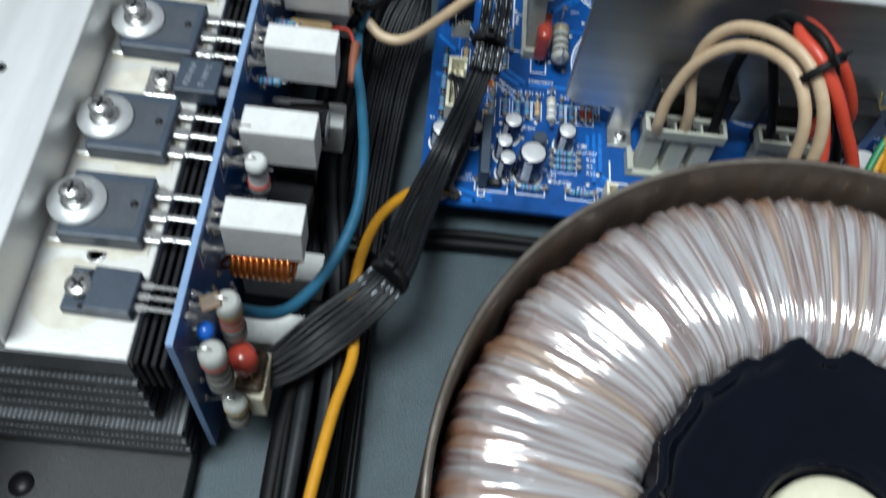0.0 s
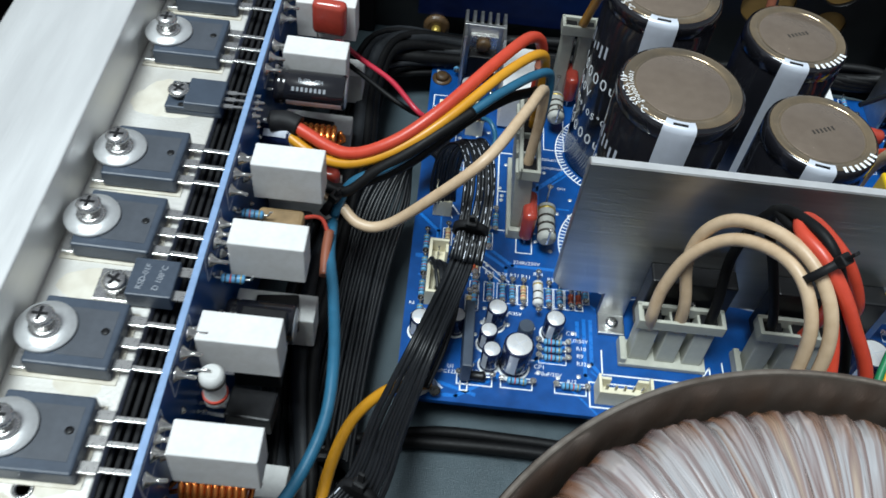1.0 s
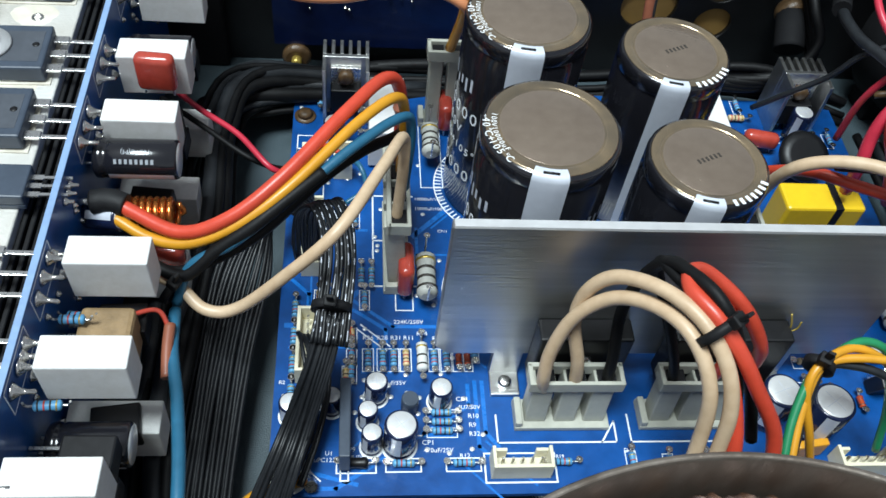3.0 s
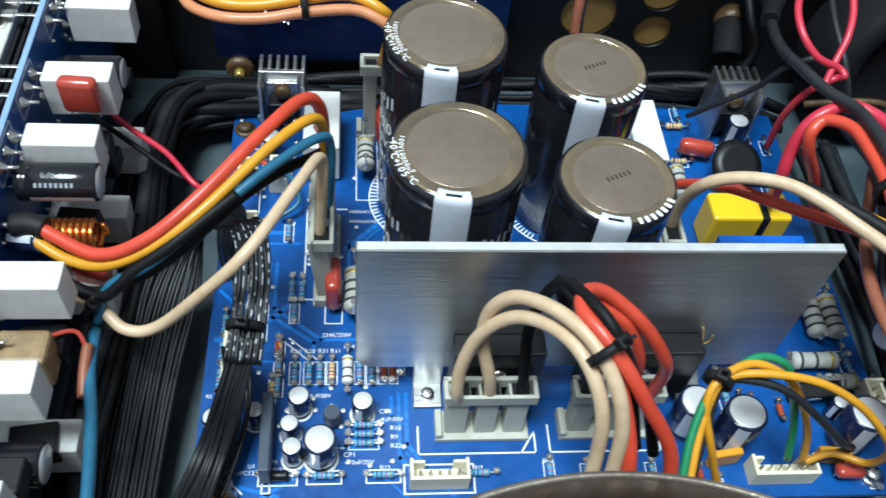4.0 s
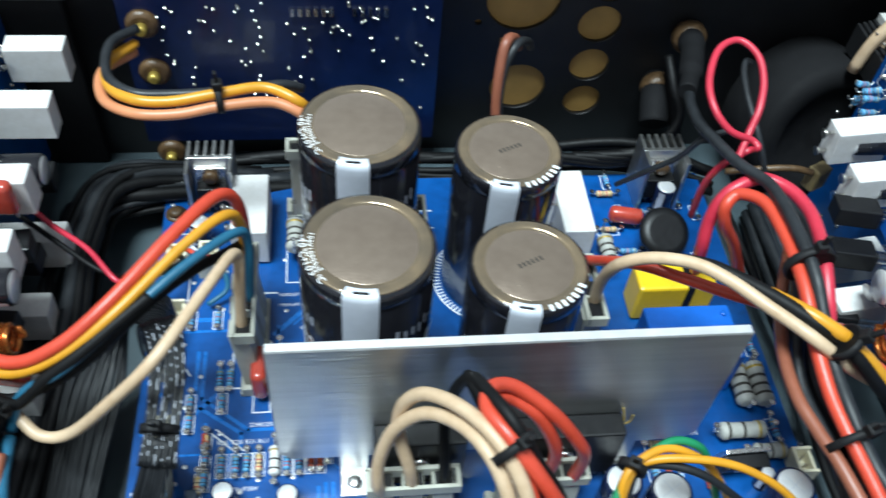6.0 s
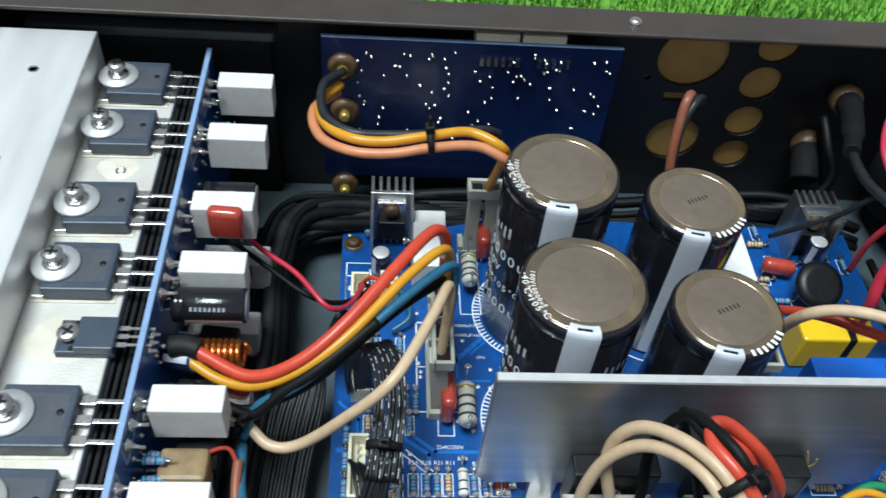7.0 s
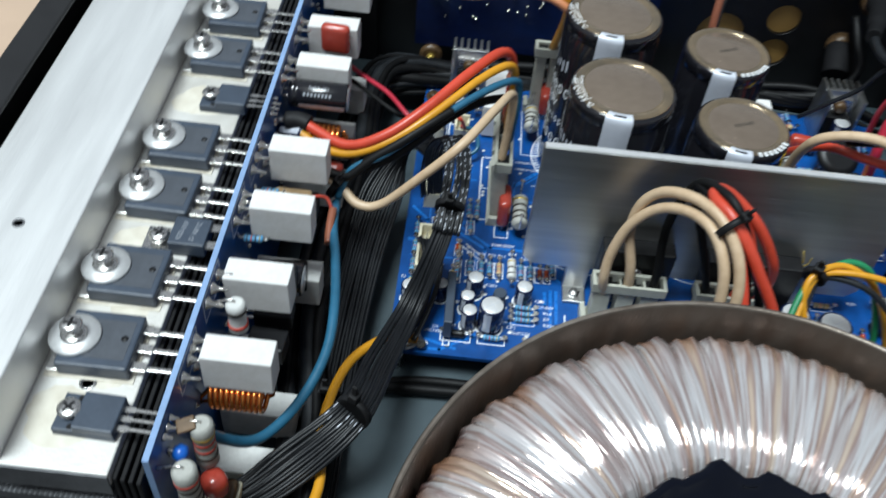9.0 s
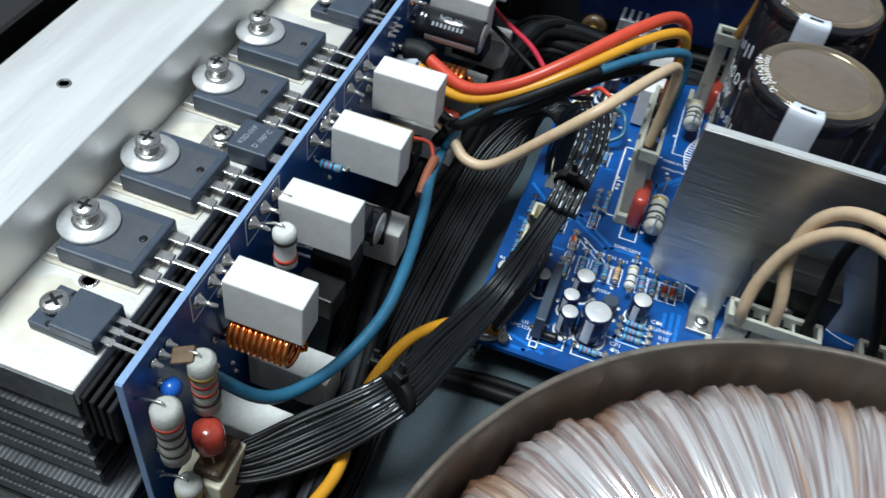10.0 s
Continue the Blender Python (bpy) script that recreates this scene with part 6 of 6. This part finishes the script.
# black barrel at the wires' start
t = thing("wire_terminal", "black moulded terminal where the output wires start", "terminal")
part("body", swept([(-84, 19, 57), (-80, 19, 57.5), (-76, 18, 57)], 3.0, 14), M_RIDGE, t)
part("pin", swept([(-88, 19, 57), (-84, 19, 57)], 0.8, 8), M_TIN, t)

# ---- other amplifier board, heatsink and their parts ----
far = heatsink("bare aluminium heatsink bar behind the other board")
far.matrix_basis = at(107, 9, 9, 0, 0, 180)
YAW = at(193.5, 90, 0, 0, 0, -1.5)


def on_far(x, y, z, rx=0, ry=0, rz=0):
    """x: mm from the far board's face towards the middle of the case."""
    return YAW @ at(-x, y - 90, z, rx, ry, rz)


fb = thing("amplifier_board", "blue amplifier circuit board standing upright on the far side", "circuit board", "upright amplifier boards", m=YAW)
part("laminate", boxed(0, 1.6, -205, 11, 4, 77), M_PCB, fb)
part("top_edge", boxed(0.05, 1.55, -205, 11, 77, 77.25), M_PCBEDGE, fb, "sawn blue laminate edge")
for k, y in enumerate((4, -6, -14, -22, -24, -34, -44, -58, -70, -84)):
    for d in (-2.6, 0, 2.6):
        part("solder_joint", turned([(1.3, 0), (0.9, 0.6), (0.5, 1.3), (0.2, 1.6)], 10, at(0, y + d, 72 - abs(d) * 0.4, 0, -90, 0)), M_SOLDER, fb)
    bm = B()
    for y0, y1, z0, z1 in ((y - 4.6, y + 4.6, 67, 67.3), (y - 4.6, y + 4.6, 74.6, 74.9), (y - 4.6, y - 4.3, 67, 74.9), (y + 4.3, y + 4.6, 67, 74.9)):
        box(bm, -0.04, 0, y0, y1, z0, z1)
    part("printed_outline", bm, M_SILK, fb)
for i in range(60):
    y, z = q.uniform(-150, 20), q.uniform(12, 60)
    part("solder_joint", turned([(1.0, 0), (0.7, 0.5), (0.3, 1.0)], 8, at(0, y, z, 0, -90, 0)), M_SOLDER, fb)
for x, y, z in ((-22.8, -10.3, 68), (-23.9, -29.5, 67.8), (-26.5, -79.5, 67.5)):
    copy_thing(first_block, YAW @ at(x, y, z, 0, -4, 3))
for x, y, z in ((161, 32, 45), (164.5, 52, 42)):
    copy_thing(low, at(x, y, z, 0, -3, 4))
for y in (107, 83, 59, 20, -5, -40):
    copy_thing(first_power, at(222.3, y, 74, 0, 0, 180))
for y, z in ((74, 62), (55.2, 62)):
    t = lying_capacitor(0, 12, 0, 0, 3.0, M_SLEEVE, "", group="small lying capacitors")
    t.matrix_basis = on_far(3, y, z, 0, 0, 180)
t = lying_capacitor(0, 24, 0, 0, 5.6, mat("steel_blue_sleeve", (0.045, 0.065, 0.10), 0.2, 0, 0.2, 300, coat=0.4), "", group="large lying capacitors")
t.matrix_basis = on_far(4, 18.6, 62.5, 0, 0, 180)
t = lying_capacitor(0, 9, 0, 0, 3.2, M_BLUESLEEVE, "", group="small lying capacitors")
t.matrix_basis = on_far(16, 27, 54, 0, 15, 195)
t = thing("trimmer", "blue multi-turn trimmer on the upright board", "trimmer", m=on_far(11, 40, 62))
part("body", boxed(-5, 5, -4.5, 4.5, -5, 5, 0.5), M_BLUEBOX, t)
part("dial", turned([(2.6, 5), (2.6, 5.5), (1, 5.6)], 16), M_STEEL, t)
t = film_capacitor(0, 0, 0, 14, 7, 6)
t.matrix_basis = on_far(14, 29.5, 58, 0, 0, 80)
t = film_capacitor(0, 0, 0, 11, 7, 5)
t.matrix_basis = on_far(33, 14, 40, 0, 0, 70)
bm = B()
pts = []
for i in range(81):
    a = 2 * math.pi * i / 10
    pts.append((-8 - 16 * i / 80, 5.5 * math.cos(a), 5.5 * math.sin(a)))
tube(bm, pts, 0.95, 8, 2)
solid("choke_coil", bm, M_COPPER, "bright enamelled copper air coil on the far board", "coil", "copper coils", m=on_far(2, 7.5, 52))
for y, z, rot in ((95, 69, 20), (91.5, 66, -15), (88, 69, 5), (93, 63, 30), (89.5, 71, -30), (86, 65, 12), (38, 52, 20), (42, 50, -20), (64, 50, 10)):
    t = axial(0, 0, 5.6, 1.15, BL, (K, R, K, G), "x", label="small blue banded resistor on the upright board", group="small resistors", pads=False)
    t.matrix_basis = on_far(7, y, z, 0, 90 + rot, rot)
for y, z, x in ((48, 59, 16), (40, 49, 16), (24, 40, 24)):
    t = thing("board_transistor", "small black transistor low on the upright board", "transistor", "board transistors", m=on_far(x, y, z, 10, 0, 170))
    part("body", boxed(0, 13, -4, 4, -3, 3, 0.5), M_BLACK, t)
    for k in (-2.4, 0, 2.4):
        part("lead", boxed(-8, 0.2, k - 0.35, k + 0.35, -0.3, 0.3), M_TIN, t)
t = standing(0, 0, 0, 18, 3.0, M_GREYRES, (K, K, R))
t.matrix_basis = on_far(10, 0, 46, 0, 20, 180)
t = standing(0, 0, 0, 15, 3.3, M_GREYRES, (K, K, K, R))
t.matrix_basis = on_far(15, -20, 34, 66, 0, 160)
t = thing("ivory_plug", "cream plug holding a grey ribbon cable", "connector", m=on_far(5, -4, 38, 0, -20, 10))
part("shell", boxed(-5, 5, -5.5, 5.5, 0, 10, 0.6), M_IVORY, t)
part("latch", boxed(-7, -4.8, -3, 3, 4.5, 11, 0.4), M_IVORY, t)
ribbon("ribbon_cable", [(188, -3, 46), (183, -1, 49), (178, -5, 46), (174, -11, 34), (172, -22, 24), (173, -40, 18), (174, -70, 14)], 8, 1.3, 0.75, mat("grey_ribbon", (0.075, 0.075, 0.078), 0.5), "grey ribbon cable hanging from the cream plug", side=(1, 0.4, 0))
t = small_capacitor(5.0, 12, label="navy electrolytic capacitor lying under the bundle")
t.matrix_basis = at(158, 4, 30, 0, -70, 20)

# rear corner: black drum, coiled cream cord, cable boot
t = thing("black_drum", "large round black moulded part in the rear corner", "housing", m=at(192, 122, 30))
part("drum", turned([(26, -14), (28, -12), (28, 10), (26, 13), (20, 14), (18, 11), (4, 11)], 48, at(0, 0, 0, 78, 0, 10)), M_BULK, t)
part("stand", boxed(-20, 20, -6, 8, -30, -18, 1), M_BULK, t)
t = thing("coiled_cable", "coiled cream cable by the rear panel", "cable", m=at(232, 116, 60))
for k in range(4):
    r = 24 + k * 4.6
    part("turn", swept([(r * math.cos(a), -k * 1.0, r * math.sin(a)) for a in (math.pi * i / 9 for i in range(2, 10))], 2.1, 10, 4), M_TAN, t)
t = thing("cable_boot", "dusty dark grey cable boot at the rear panel", "cable boot", "cable boots")
part("sleeve", swept([(143.5, 141, 56), (141.5, 128, 59), (136.5, 113, 60.5), (131.6, 101, 61.5)], [4.6] * 8 + [4.0] * 8 + [3.0] * 8, 14), M_BULK, t)
part("collar", turned([(5, -2), (6.2, 0), (6.2, 3), (5, 5)], 20, at(143, 137, 57, 90, 0, 0)), M_FLUX, t, "brown dusty collar")
t = thing("cable_boot", "brown dusty boot low on the rear panel", "cable boot", "cable boots")
part("sleeve", swept([(137.5, 140, 34), (135.5, 131, 33), (134, 122, 28)], 5.4, 14), M_BULK, t)
part("collar", turned([(5, -2), (6.2, 0), (6.2, 3), (5, 5)], 20, at(137, 137, 34, 90, 0, 0)), M_FLUX, t, "brown dusty collar")
for k in range(5):
    cable("black_cable", [(137 + k, 134, 50 - k * 4), (138 + k, 124, 44 - k * 4), (140, 116, 36 - k * 3), (132 - 3 * k, 112, 26 - k * 2), (115 - 6 * k, 114, 20)], 1.8, M_RUBBER, "black cable falling from the rear boot", group="black rear cables", sides=8)

# ---- small parts on the bare corner of the main board ----
for x, y, along, body in ((106, -9, "y", BL), (113, -12, "y", BL), (109, 1, "x", BE), (104, 8, "x", BL), (146, 4, "y", BL), (147, 24, "y", BE), (148, 34, "y", BL), (117, 74, "x", BL), (112, 84, "x", BE), (124, 92, "x", BL), (140, 98, "y", BL), (98, 70, "y", BL)):
    axial(x, y, 5.6, 1.05, body, (K, R, K, G), along, label="small banded resistor lying on the board", group="small resistors")
    if along == "y":
        rect(x - 1.6, y - 3.8, x + 1.6, y + 3.8, 0.25)
    else:
        rect(x - 3.8, y - 1.6, x + 3.8, y + 1.6, 0.25)
for body, x, y in (("R30", 121, 4.5), ("R20", 143, 22), ("C10", 103, -16), ("R17", 108, 11), ("C15", 118, 96), ("R22", 94, 66)):
    lettering(body, 1.9, board, at(x, y, 12.02))
# dusty connector between the drum and the far board
t = thing("dusty_connector", "yellowed dusty connector behind the far block resistors", "connector", m=at(176, 80, 38, 0, 0, 25))
part("shell", boxed(-3.4, 3.4, -2.4, 2.4, 0, 9, 0.8), mat("yellowed_nylon", (0.24, 0.18, 0.08), 0.7, 0, 0.3, 260, 0.4), t)
part("cord", swept([(-4, 0, 8), (-10, 3, 10), (-18, 8, 9), (-26, 16, 4)], 1.2, 8), M_FLUX, t, "brown dusty cord")
# black plate on the floor before the heatsink
t = thing("floor_bracket", "black plate with a hole on the chassis floor below the heatsink", "bracket")
part("plate", boxed(-161.5, -92, -233, -114, 0.1, 7, 0.6), M_CASE, t)
part("screw_hole", turned([(3.2, 7.0), (3.2, 7.08), (0.2, 7.1)], 18, at(-132.6, -130.5, 0)), M_BLACK, t)
# black cables lying on the floor beside the main board
q = random.Random(77)
for i in range(9):
    x, z = 157 + q.uniform(0, 17), 2.4 + q.uniform(0, 9)
    cable("black_cable", [(x + q.uniform(-3, 3), y, z + q.uniform(-0.6, 2)) for y in (96, 60, 25, -10, -45, -85, -130)], q.choice((1.5, 1.9, 2.2)), M_RUBBER if i % 3 else M_GREYCABLE, "black cable on the floor beside the main board", group="black side cables", sides=8, steps=6)
